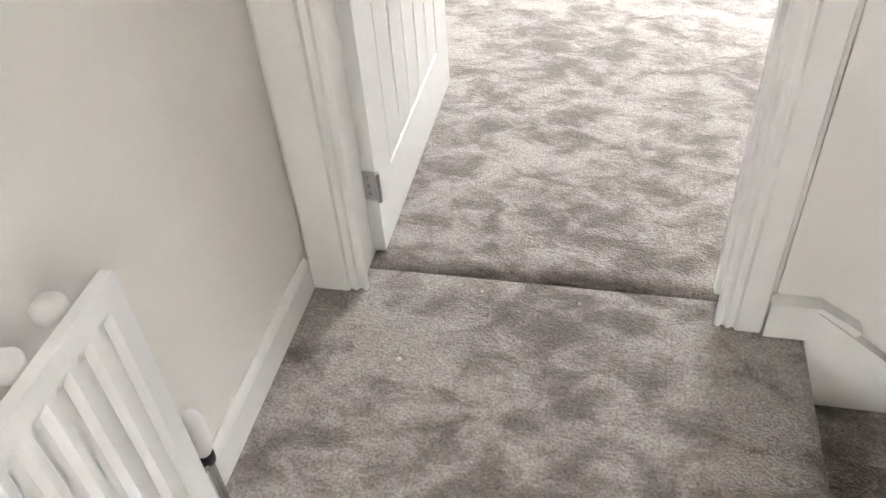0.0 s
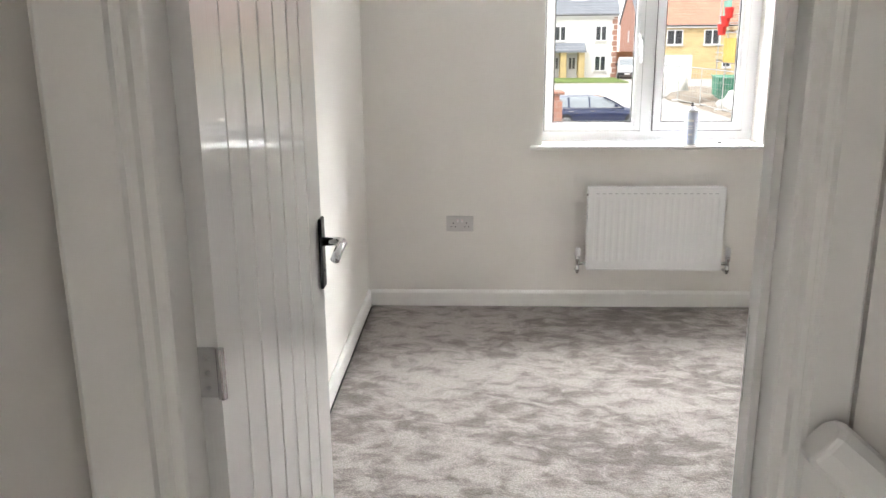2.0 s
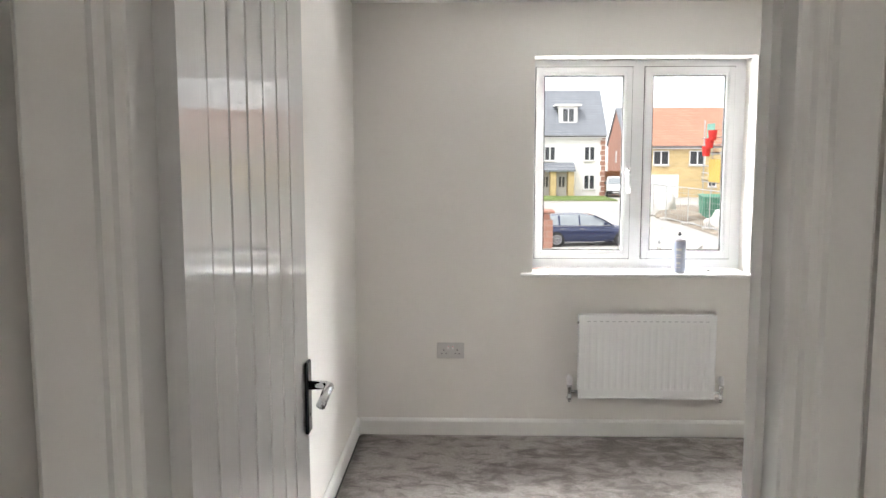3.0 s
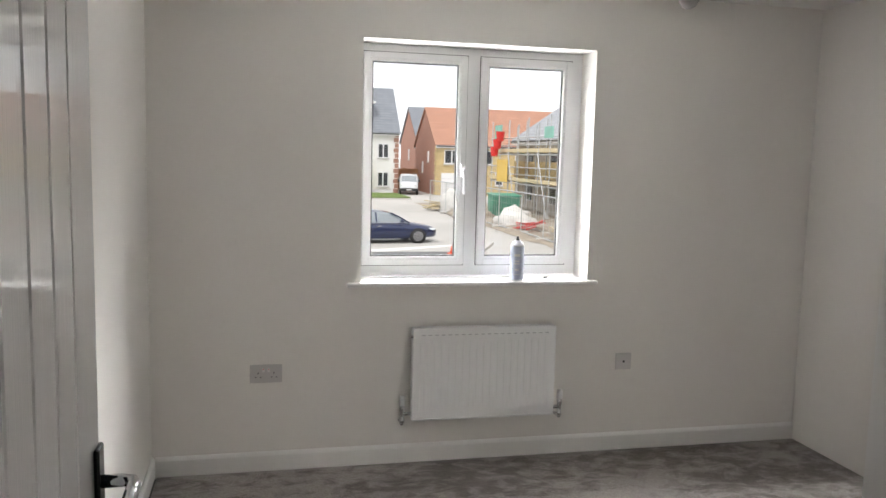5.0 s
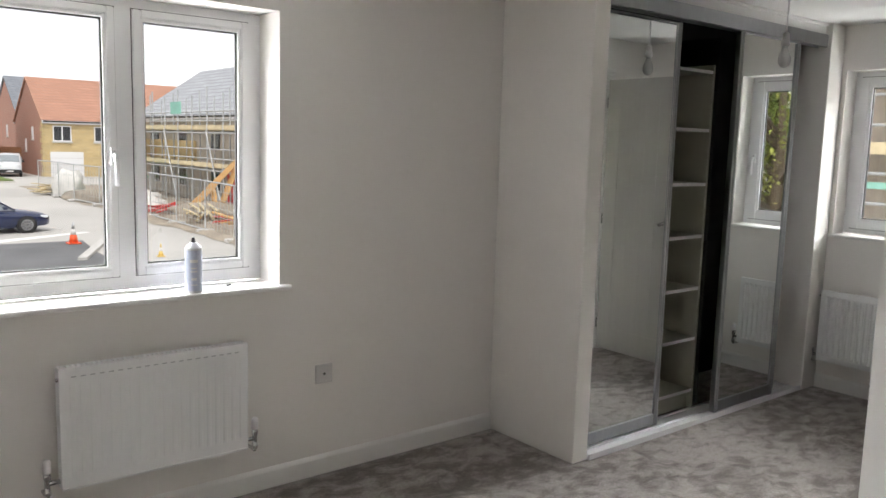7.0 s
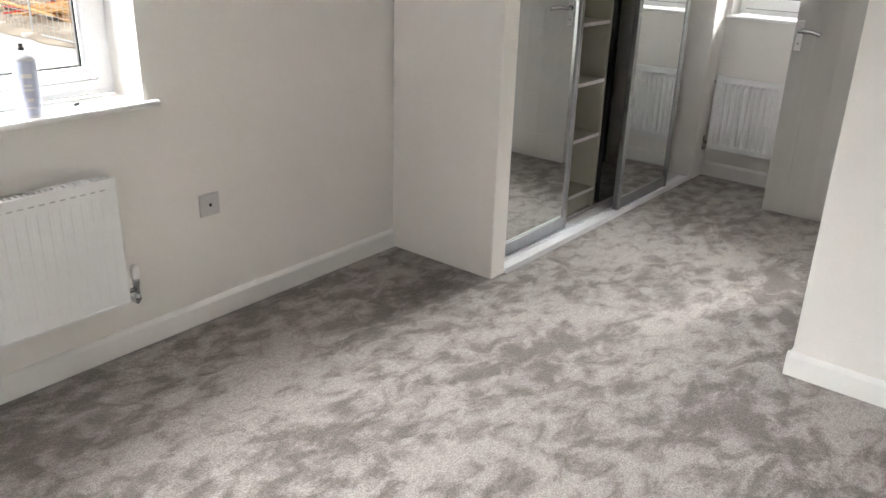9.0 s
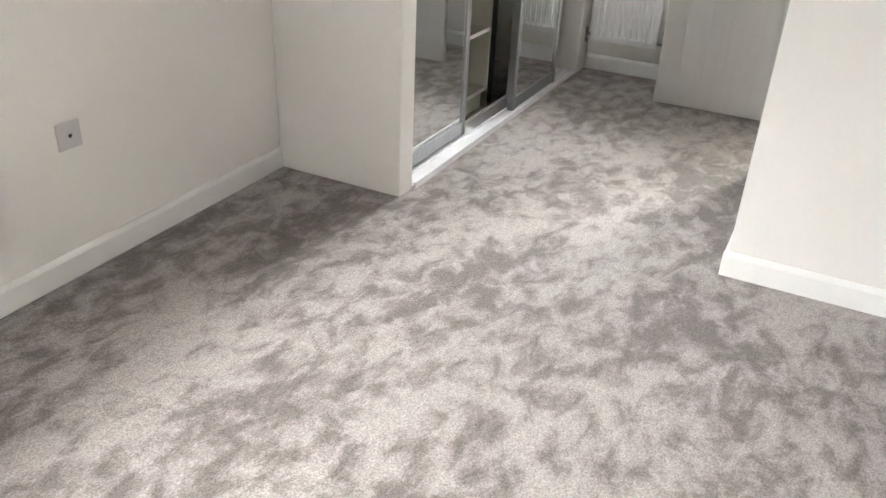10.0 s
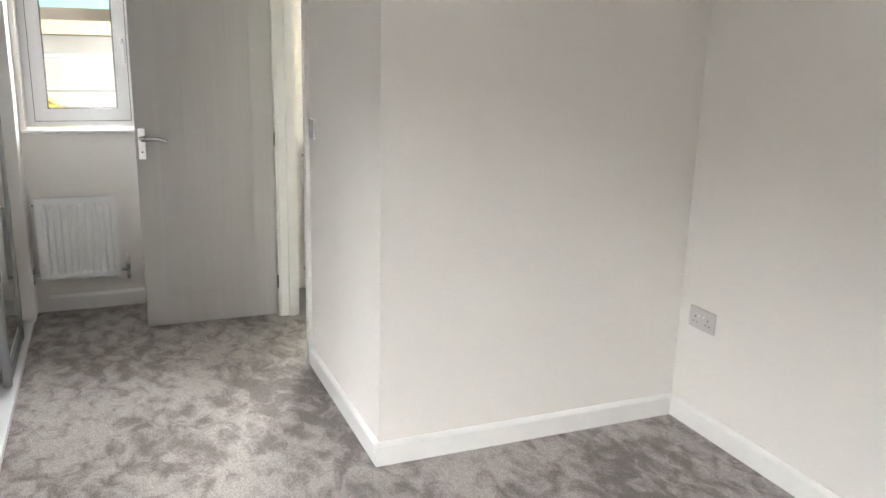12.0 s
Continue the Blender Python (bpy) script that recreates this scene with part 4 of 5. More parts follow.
# ---------------------------------------------------------------- en-suite
tw = thing("towel_radiator", "black ladder towel radiator on the en-suite wall", "towel radiator", pose(XF - 0.07, 2.52, 0.18, 0, 0, -90))
for x in (0.0, 0.42):
    part("upright", tube([(x, 0, 0), (x, 0, 0.72)], 0.014, 10), TOWEL, tw)
for z in [0.03 + 0.036 * k for k in range(7)] + [0.34 + 0.036 * k for k in range(4)] + [0.55 + 0.036 * k for k in range(5)]:
    part("bar", tube([(0, -0.012, z), (0.42, -0.012, z)], 0.010, 8), TOWEL, tw)
for x in (0.0, 0.42):
    part("wall_stay", tube([(x, 0, 0.65), (x, 0.069, 0.65)], 0.008, 8), TOWEL, tw)
    part("valve", tube([(x, 0, 0), (x, 0.0, -0.05), (x, 0.069, -0.05)], 0.010, 8), CHROME, tw)
w3 = casement("window_3", "frosted en-suite window with a white plastic frame", 0.5495, 0.9895, 1.9797, pose(XF + 0.135, 2.4998, 0, 0, 0, -90), [(0.094, 0.456)])
for o in w3.children_recursive:
    if o.name.startswith("pane"):
        o.data.materials.clear()
        o.data.materials.append(FROST)
structure("window_sill_3", boxes((XF - 0.02, 1.951, 0.981, XF + 0.134, 2.499, 0.989)), TRIM, "white tiled window ledge", "window sill")


# ---------------------------------------------------------------- lint on the carpet
def lint(x, y, r, seed):
    ob = thing("carpet_lint", "pale scrap of carpet fluff lying on the carpet", "lint", pose(x, y, 0.0), group="scraps of lint")
    rng = random.Random(seed)
    bm = bmesh.new()
    bmesh.ops.create_icosphere(bm, subdivisions=2, radius=r)
    for v in bm.verts:
        v.co *= rng.uniform(0.6, 1.15)
        v.co.z = v.co.z * 0.6 + r * 0.5
    part("tuft", bm, LINT, ob)


LINT = mat("pale_fluff", (0.62, 0.58, 0.54), 0.95, vary=0.2, scale=90)
lint(-0.294, 1.122, 0.007, 3)
lint(-0.16, 1.338, 0.004, 5)
lint(0.05, 1.33, 0.004, 6)

# ---------------------------------------------------------------- outdoors: ground and road
G = GROUND
structure("ground", boxes((-700, -700, G - 0.5, 700, 700, G)), CONC, "pale dusty concrete ground of a new housing estate", "ground")
structure("road_parking", prism([(-14, 6.0), (6.2, 6.0), (7.3, 28.6), (7.7, 31.8), (-14, 31.8)], G + 0.001, G + 0.012, lambda u, v, w: (u, v, w)), ASPH, "dark asphalt parking area", "road")
structure("trim_bay_line", prism([(-4, 31.85), (4.6, 31.95), (8.6, 34.2), (8.5, 34.55), (4.5, 32.7), (-4, 32.5)], G + 0.001, G + 0.006, lambda u, v, w: (u, v, w)), LINEW, "pale painted line at the edge of the bays", "road marking")
structure("kerb_near", prism([(6.3, 27.0), (9.6, 34.6), (9.85, 34.5), (6.55, 26.9)], G + 0.001, G + 0.10, lambda u, v, w: (u, v, w)), KERB, "pale concrete kerb", "kerb")
structure("kerb_far", boxes((-6, 68.5, G + 0.001, 12.6, 68.75, G + 0.11)), KERB, "pale concrete kerb", "kerb")
structure("lawn", boxes((-8, 70.8, G + 0.001, 12.9, 78.6, G + 0.10)), GRASS, "front lawn of short green grass", "lawn")
structure("lawn_near", boxes((-5, 52.0, G + 0.001, 5.6, 54.5, G + 0.09)), GRASS, "strip of short green grass", "lawn")
bm = bmesh.new()
gx, gy = 22, 60
gr = [[bm.verts.new((11.9 + 7.0 * i / gx + (0.5 * noise.noise(Vector((j * 0.3, 3, 0))) if i == 0 else 0), 24 + 40.0 * j / gy, G + 0.02 + 0.22 * max(0, noise.noise(Vector((i * 0.35, j * 0.35, 5))) + 0.25) * (0 if i in (0, gx) or j in (0, gy) else 1))) for i in range(gx + 1)] for j in range(gy + 1)]
for j in range(gy):
    for i in range(gx):
        bm.faces.new((gr[j][i], gr[j][i + 1], gr[j + 1][i + 1], gr[j + 1][i]))
structure("ground_site", bm, EARTH, "rough brown earth of the building site", "ground")


# ---------------------------------------------------------------- houses
def house_window(ob, x, z, w, h, face, depth=0.0, bars=1):
    """face: ('y', place) for a wall looking towards -y, ('x', place) for one looking towards -x."""
    ax, at = face

    def put(u0, u1, z0, z1, d0, d1):
        return (u0, at - d1, z0, u1, at - d0, z1) if ax == "y" else (at - d1, u0, z0, at - d0, u1, z1)
    f = 0.09
    rows = [put(x, x + f, z, z + h, 0.001, 0.08), put(x + w - f, x + w, z, z + h, 0.001, 0.08), put(x + f, x + w - f, z, z + f, 0.001, 0.08), put(x + f, x + w - f, z + h - f, z + h, 0.001, 0.08)]
    for k in range(bars):
        c = x + w * (k + 1) / (bars + 1)
        rows.append(put(c - 0.06, c + 0.06, z + f, z + h - f, 0.001, 0.08))
    win = part("window", boxes(*rows), PVC, ob)
    part("pane", boxes(put(x + f, x + w - f, z + f, z + h - f, 0.002, 0.03)), DARKW, win)
    part("window_sill", boxes(put(x - 0.08, x + w + 0.08, z - 0.12, z - 0.001, 0.001, 0.14)), KERB, win)
    return win


def gable_house(name, label, x0, y0, x1, y1, eave, ridge, along, wall, roof, over=0.35):
    ob = thing(name, label, "house")
    bm = boxes((x0, y0, G, x1, y1, eave))
    if along == "x":
        ym = (y0 + y1) / 2
        prism([(y0, eave), (y1, eave), (ym, ridge)], x0, x1, lambda u, v, w: (w, u, v), bm)
    else:
        xm = (x0 + x1) / 2
        prism([(x0, eave), (x1, eave), (xm, ridge)], y0, y1, lambda u, v, w: (u, w, v), bm)
    part("wall", bm, wall, ob)
    a0, a1, c0, c1 = (y0, y1, x0, x1) if along == "x" else (x0, x1, y0, y1)
    m = (a0 + a1) / 2
    sl_ = (ridge - eave) / (m - a0)
    for s, a in ((-1, a0), (1, a1)):
        lo = (a + s * over, eave - over * sl_ + 0.06)
        pts = [lo, (m, ridge + 0.06), (m, ridge + 0.24), (lo[0], lo[1] + 0.16)]
        put = (lambda u, v, w: (w, u, v)) if along == "x" else (lambda u, v, w: (u, w, v))
        rf = part("roof_slope", prism(pts, c0 - 0.15, c1 + 0.15, put), roof, ob)
        fp = [(lo[0], lo[1] - 0.16), (lo[0] + s * 0.04, lo[1] - 0.16), (lo[0] + s * 0.04, lo[1] + 0.1), (lo[0], lo[1] + 0.1)]
        part("fascia", prism(fp, c0 - 0.1, c1 + 0.1, put), PVC, rf)
        part("gutter", tube([put(lo[0] + s * 0.1, lo[1] + 0.02, c0), put(lo[0] + s * 0.1, lo[1] + 0.02, c1)], 0.06, 6), DARKP, rf)
    return ob


PLOT[:] = [-0.8, 0, 0.0]
white = gable_house("house", "tall white rendered house with a slate-grey roof and dormers", -14.0, 79.6, 14.0, 89.0, 3.75, 8.05, "x", RENDERW, TILE_G)
for cx in (-5.5, 2.5, 10.5):
    for dx in (-2.4, 1.45):
        house_window(white, cx + dx, 1.15, 1.1, 1.4, ("y", 79.6), bars=1)
    house_window(white, cx + 1.45, -1.65, 1.1, 1.45, ("y", 79.6), bars=1)
    dm = part("dormer", boxes((cx - 0.9, 80.6, 4.6, cx + 0.9, 84.0, 6.5)), RENDERW, white)
    part("dormer_roof", boxes((cx - 1.3, 80.3, 6.5, cx + 1.3, 84.2, 6.68)), TRIM, dm)
    part("dormer_window", boxes((cx - 0.62, 80.5, 4.85, cx + 0.62, 80.599, 6.3)), PVC, dm)
    for sx in (-0.52, 0.06):
        part("pane", boxes((cx + sx, 80.47, 4.98, cx + sx + 0.46, 80.499, 6.2)), DARKW, dm)
    part("porch_roof", prism([(78.1, 0.3), (79.59, 1.0), (79.59, 0.85), (78.1, 0.12)], cx - 3.4, cx + 0.5, lambda u, v, w: (w, u, v)), TILE_G, white)
    for px in (cx - 3.1, cx - 1.6, cx + 0.1):
        part("porch_post", boxes((px - 0.28, 78.3, G, px + 0.28, 79.59, 0.15)), BUFF, white)
    for px in (cx - 2.75, cx - 1.15):
        dd = part("front_door", boxes((px, 79.5, G, px + 0.95, 79.598, G + 2.1)), PVC, white)
        part("door_light", boxes((px + 0.2, 79.47, G + 0.9, px + 0.42, 79.499, G + 1.9)), DARKW, dd)
        part("door_light", boxes((px + 0.53, 79.47, G + 0.9, px + 0.75, 79.499, G + 1.9)), DARKW, dd)
for k in range(12):
    part("quoin", boxes((13.65 + (0.0 if k % 2 else -0.12), 79.55, G + k * 0.5, 14.05, 79.599, G + k * 0.5 + 0.42)), BRICK, white, "red brick quoin")
    part("quoin", boxes((14.001, 79.599, G + k * 0.5, 14.05, 80.3 + (0.0 if k % 2 else 0.2), G + k * 0.5 + 0.42)), BRICK, white)

PLOT[:] = [-1.68, 0, 0]
red = gable_house("house", "red-tiled brick house with a buff front and white garage door", 18.2, 77.4, 36.0, 88.0, 2.6, 6.2, "x", BRICK, TILE_R)
part("front_facing", boxes((18.2, 77.28, G, 36.0, 77.399, 2.45)), BUFF, red, "buff stone front wall")
for x in (19.0, 22.4, 26.2, 30.0):
    house_window(red, x, 0.75, 1.5, 1.35, ("y", 77.28))
for x in (18.75, 27.0):
    gd = part("garage_door", boxes((x, 77.2, G, x + 2.7, 77.279, G + 2.15)), PVC, red, "white sectional garage door")
    for k in range(1, 4):
        part("groove", boxes((x + 0.03, 77.19, G + 0.53 * k, x + 2.67, 77.199, G + 0.53 * k + 0.03)), KERB, gd)
house_window(red, 24.2, -1.3, 0.8, 1.3, ("y", 77.28), bars=0)
for y, z in ((80.6, 0.9), (83.4, -0.2)):
    house_window(red, y, z, 0.45, 1.1, ("x", 18.2), bars=0)
for k in range(10):
    part("quoin", boxes((18.14, 77.2, G + k * 0.48, 18.199, 77.75 + (0.0 if k % 2 else 0.25), G + k * 0.48 + 0.4)), BUFF, red)
PLOT[:] = [-0.95, 0, 0]
darkh = gable_house("house", "brick house with a steep dark slate roof", 18.0, 89.6, 34.0, 100.5, 3.1, 6.9, "x", BRICK, TILE_G)
house_window(darkh, 94.4, 1.0, 0.5, 1.2, ("x", 18.0), bars=0)
far_h = gable_house("house", "distant brick house with a red tiled roof", 2.0, 118.0, 15.5, 128.0, 2.6, 6.0, "x", BRICK, TILE_R)
house_window(far_h, 12.6, 0.5, 1.4, 1.3, ("y", 118.0))

garden = thing("timber_fence", "brown close-boarded timber garden fence", "fence")
for k in range(30):
    x = 13.45 + 0.158 * k
    part("board", boxes((x, 86.0 + (k % 2) * 0.02, G, x + 0.15, 86.03 + (k % 2) * 0.02, G + 2.35)), WOODF, garden)
for x in (13.6, 15.9, 18.0):
    part("post", boxes((x - 0.06, 86.06, G, x + 0.06, 86.17, G + 2.45)), WOODF, garden)
PLOT[:] = [0, 0, 0]
pier = thing("brick_pier", "red brick garden pier with a capped top", "brick pier")
part("shaft", boxes((1.45, 21.6, G, 2.18, 22.3, -0.15)), BRICK, pier)
part("upper_shaft", boxes((1.52, 21.67, -0.15, 2.11, 22.23, 0.02)), BRICK, pier)
part("coping", bev((1.4, 21.55, 0.02, 2.23, 22.35, 0.1), 0.02, 1), BRICK, pier)


# ---------------------------------------------------------------- vehicles
def wheel(ob, x, y, r, w, out):
    """out: the side, along y, to which the rim faces."""
    t = part("wheel", lathe([(r * 0.62, -w / 2), (r * 0.93, -w / 2), (r, -w * 0.32), (r, w * 0.32), (r * 0.93, w / 2), (r * 0.62, w / 2)], 28, (x, y, r), "y"), TYRE, ob, "black tyre", soft=True)
    part("rim", lathe([(r * 0.66, 0), (r * 0.66, out * 0.02), (r * 0.60, out * 0.03), (r * 0.56, out * 0.005), (r * 0.1, out * 0.004)], 28, (x, y + out * w * 0.45, r), "y"), RIM, t, "silver alloy rim", soft=True)
    for k in range(10):
        a = 2 * math.pi * k / 10
        c, s = math.cos(a), math.sin(a)
        part("spoke", tube([(x + 0.05 * c, y + out * (w * 0.5 + 0.012), r + 0.05 * s), (x + r * 0.6 * c, y + out * (w * 0.5 + 0.01), r + r * 0.6 * s)], 0.018, 5), RIM, t)


def loft(sections):
    """Skin over cross-sections (each a list of points)."""
    bm = bmesh.new()
    rings = [[bm.verts.new(p) for p in s] for s in sections]
    n = len(rings[0])
    for a, b in zip(rings, rings[1:]):
        for k in range(n - 1):
            bm.faces.new((a[k], a[k + 1], b[k + 1], b[k]))
    for r in (rings[0], rings[-1]):
        bm.faces.new(r)
    return bm


def body_ring(x, w, z0, z1, shoulder):
    """Cross-section of a car's lower body, from one sill over the top to the other."""
    h = z1 - z0
    return [(x, -w * 0.90, z0), (x, -w, z0 + h * 0.25), (x, -w, z0 + h * 0.62), (x, -w * 0.97, z0 + h * 0.80), (x, -w * shoulder, z1), (x, 0, z1 + 0.03), (x, w * shoulder, z1), (x, w * 0.97, z0 + h * 0.80), (x, w, z0 + h * 0.62), (x, w, z0 + h * 0.25), (x, w * 0.90, z0)]


def estate_car(m):
    ob = thing("car", "dark navy blue estate car parked on the road", "car", m)
    secs = [(-2.42, 0.70, 0.45, 0.80, 0.8), (-2.36, 0.84, 0.30, 0.95, 0.85), (-1.9, 0.90, 0.24, 1.0, 0.88), (-1.0, 0.92, 0.22, 0.98, 0.9), (0.3, 0.92, 0.22, 0.96, 0.9), (0.95, 0.91, 0.22, 0.93, 0.86), (1.6, 0.89, 0.24, 0.86, 0.82), (2.15, 0.82, 0.26, 0.76, 0.78), (2.38, 0.66, 0.30, 0.66, 0.74), (2.43, 0.5, 0.4, 0.58, 0.7)]
    part("body", loft([body_ring(*s) for s in secs]), NAVY, ob, soft=True)
    cab = [(-2.30, 0.74, 0.95, 0.97, 0.9), (-1.95, 0.78, 0.96, 1.36, 0.76), (-1.2, 0.80, 0.96, 1.45, 0.74), (-0.3, 0.80, 0.95, 1.46, 0.74), (0.3, 0.80, 0.94, 1.38, 0.74), (0.75, 0.80, 0.93, 1.16, 0.8), (1.12, 0.80, 0.90, 0.94, 0.9)]
    part("glasshouse", loft([[(x, -w, z0), (x, -w * (s + 1) / 2, (z0 + z1) / 2), (x, -w * s, z1), (x, 0, z1 + 0.03), (x, w * s, z1), (x, w * (s + 1) / 2, (z0 + z1) / 2), (x, w, z0)] for x, w, z0, z1, s in cab]), CGLASS, ob, "tinted car windows", soft=True)
    roof = [(-2.02, 0.57, 1.34), (-1.2, 0.595, 1.46), (-0.3, 0.595, 1.475), (0.28, 0.59, 1.40)]
    part("roof", loft([[(x, -w, z - 0.03), (x, -w * 0.9, z + 0.01), (x, 0, z + 0.045), (x, w * 0.9, z + 0.01), (x, w, z - 0.03)] for x, w, z in roof]), NAVY, ob, soft=True)
    for s in (-1, 1):
        for x0_, x1_, z0_, z1_ in ((-0.42, -0.36, 0.95, 1.43), (-1.32, -1.24, 0.95, 1.42), (-2.12, -2.0, 0.95, 1.25)):
            part("pillar", prism([(x0_, z0_), (x1_, z0_), (x1_, z1_), (x0_, z1_)], 0, 1, lambda u, v, w: (u, s * ((0.805 - 0.2 * max(0, v - 0.95) / 0.5) - 0.02 * w + 0.004), v)), NAVY, ob)
        part("pillar", tube([(1.1, s * 0.77, 0.93), (0.7, s * 0.70, 1.19), (0.28, s * 0.61, 1.41)], 0.035, 6), NAVY, ob)
        part("mirror", bev((0.62, s * 0.95 - 0.08, 0.98, 0.78, s * 0.95 + 0.08, 1.10), 0.03, 2), NAVY, ob)
        part("side_trim", boxes((-2.0, s * 0.905 - 0.012, 0.955, 0.95, s * 0.905 + 0.012, 0.972)), CHROME, ob)
        part("headlight", bev((1.98, s * 0.66 - 0.16, 0.58, 2.28, s * 0.66 + 0.16, 0.70), 0.03, 2), LAMPG, ob, "clear headlight")
        part("tail_light", bev((-2.41, s * 0.70 - 0.14, 0.72, -2.2, s * 0.70 + 0.16, 0.90), 0.02, 2), REDP, ob, "red tail light")
        for x in (-1.43, 1.46):
            part("wheel_arch", lathe([(0.37, -0.02), (0.37, 0.02)], 28, (x, s * 0.895, 0.33), "y"), TYRE, ob)
            wheel(ob, x, s * 0.83, 0.33, 0.22, s)
        for hx in (-0.3, -1.2):
            part("door_handle", bev((hx - 0.12, s * 0.925 - 0.015, 0.80, hx + 0.1, s * 0.925 + 0.015, 0.83), 0.008, 1), CHROME, ob)
    part("number_plate", bev((2.425, -0.26, 0.42, 2.445, 0.26, 0.53), 0.004, 1), PLASTIC, ob)
    return ob


PLOT[:] = [-0.28, 0, 0]
estate_car(pose(5.25, 35.6, G, 0, 0, 9) @ Matrix.Diagonal((1.0, 1.0, 0.93, 1.0)))

PLOT[:] = [-0.66, 0, 0]
van = thing("van", "white panel van parked facing the road", "van", pose(14.9, 79.2, G, 0, 0, -100))
vs = [(-2.1, 0.86, 0.35, 1.84, 0.86), (-2.0, 0.92, 0.3, 1.9, 0.88), (0.3, 0.92, 0.3, 1.93, 0.86), (0.75, 0.92, 0.3, 1.84, 0.82), (1.35, 0.91, 0.3, 1.22, 0.84), (1.95, 0.84, 0.32, 1.02, 0.8), (2.1, 0.7, 0.42, 0.8, 0.8)]
part("body", loft([body_ring(*s) for s in vs]), VANW, van, soft=True)
part("windscreen", loft([[(x, -w, z), (x, 0, z + 0.03), (x, w, z)] + [(x - 0.03, w, z - 0.03), (x - 0.03, 0, z), (x - 0.03, -w, z - 0.03)] for x, w, z in ((0.86, 0.70, 1.78), (1.36, 0.74, 1.28))]), CGLASS, van, "dark windscreen")
for s in (-1, 1):
    part("side_window", prism([(0.2, 1.2), (1.15, 1.2), (0.75, 1.65), (0.2, 1.68)], s * 0.90, s * 0.935, lambda u, v, w: (u, w, v)), CGLASS, van)
    part("headlight", bev((1.9, s * 0.62 - 0.13, 0.8, 2.06, s * 0.62 + 0.13, 1.0), 0.02, 1), LAMPG, van)
    part("mirror", bev((0.95, s * 1.02 - 0.09, 1.2, 1.06, s * 1.02 + 0.09, 1.42), 0.02, 1), DARKP, van)
    for x in (-1.3, 1.4):
        wheel(van, x, s * 0.82, 0.32, 0.2, s)
part("bumper", bev((1.95, -0.84, 0.32, 2.18, 0.84, 0.62), 0.05, 2), DARKP, van, "dark grey bumper")
part("number_plate", bev((2.181, -0.26, 0.42, 2.2, 0.26, 0.53), 0.004, 1), PLASTIC, van)


# ---------------------------------------------------------------- site works
def cone(x, y, h, main):
    ob = thing("traffic_cone", "orange traffic cone with a white band" if h > 0.5 else "small yellow marker cone", "traffic cone", pose(x, y, G + 0.012))
    part("base", bev((-h * 0.28, -h * 0.28, 0, h * 0.28, h * 0.28, h * 0.06), 0.01, 1), main, ob)
    part("body", lathe([(h * 0.2, h * 0.06), (h * 0.13, h * 0.42)], 18), main, ob, soft=True)
    part("band", lathe([(h * 0.13, h * 0.42), (h * 0.08, h * 0.68)], 18), LINEW, ob, "white reflective band", soft=True)
    part("tip", lathe([(h * 0.08, h * 0.68), (h * 0.035, h)], 18), main if h < 0.5 else STEEL, ob, soft=True)


PLOT[:] = [-0.4, 0, 0]
cone(7.6, 31.0, 0.75, CONEO)
cone(9.1, 26.7, 0.42, YELP)


def mesh_fence(x0, y0, x1, y1, lean=0.0):
    """One temporary fence panel between two feet."""
    ob = thing("site_fence_panel", "galvanised mesh site fence panel on block feet", "site fence", group="site fence")
    a, b = Vector((x0, y0, G + 0.12)), Vector((x1, y1, G + 0.12))
    h = 1.95
    u = Vector((lean, 0, h))
    part("tube_frame", tube([a, a + u, b + u, b, a], 0.035, 6), STEEL, ob)
    n = 9
    for k in range(1, n):
        p = a + (b - a) * k / n
        part("wire", tube([p, p + u], 0.010, 4), STEEL, ob)
    for k in range(1, 6):
        q = u * k / 6
        part("cross_wire", tube([a + q, b + q], 0.010, 4), STEEL, ob)
    part("foot", bev((x0 - 0.35, y0 - 0.14, G + 0.005, x0 + 0.35, y0 + 0.14, G + 0.15), 0.03, 1), KERB, ob)


PLOT[:] = [-1.1, 0, 0]
fp = [(12.7, 56.4), (13.0, 52.8), (13.0, 49.4), (13.4, 46.0), (13.6, 42.6), (13.75, 39.2), (13.7, 35.8), (13.6, 32.4), (13.3, 29.0), (13.2, 25.6)]
for (xa, ya), (xb, yb) in zip(fp, fp[1:]):
    mesh_fence(xa, ya, xb, yb)

PLOT[:] = [-1.2, 0, -0.15]
site = gable_house("house", "half-built house with a grey tiled roof behind scaffolding", 20.2, 22.0, 29.5, 60.0, 3.0, 6.2, "y", BLOCK, TILE_S)
for y in (26, 31, 36, 41, 46, 51, 56):
    part("lower_opening", boxes((20.1, y, G + 0.9, 20.199, y + 1.1, G + 2.0)), DARKW, site)
    part("upper_opening", boxes((20.1, y, 0.9, 20.199, y + 1.1, 2.0)), DARKW, site)
for y in (28.5, 43.8):
    part("red_door", boxes((20.08, y, G, 20.199, y + 0.95, G + 2.1)), REDP, site)
part("facing_brick", boxes((20.05, 49.5, 0.2, 20.199, 60.0, 1.4)), BUFF, site)
scaf = thing("scaffold", "tube scaffolding with timber board lifts along a house", "scaffold")
ys = [22.5 + 2.1 * k for k in range(19)]
for y in ys:
    for x in (18.4, 19.7):
        part("standard", tube([(x, y, G), (x, y, 4.3 if (int(y * 10) % 2) else 3.9)], 0.045, 6), STEEL, scaf)
    for z in (0.0, 2.0):
        part("transom", tube([(18.3, y, z - 0.05), (20.0, y, z - 0.05)], 0.04, 6), STEEL, scaf)
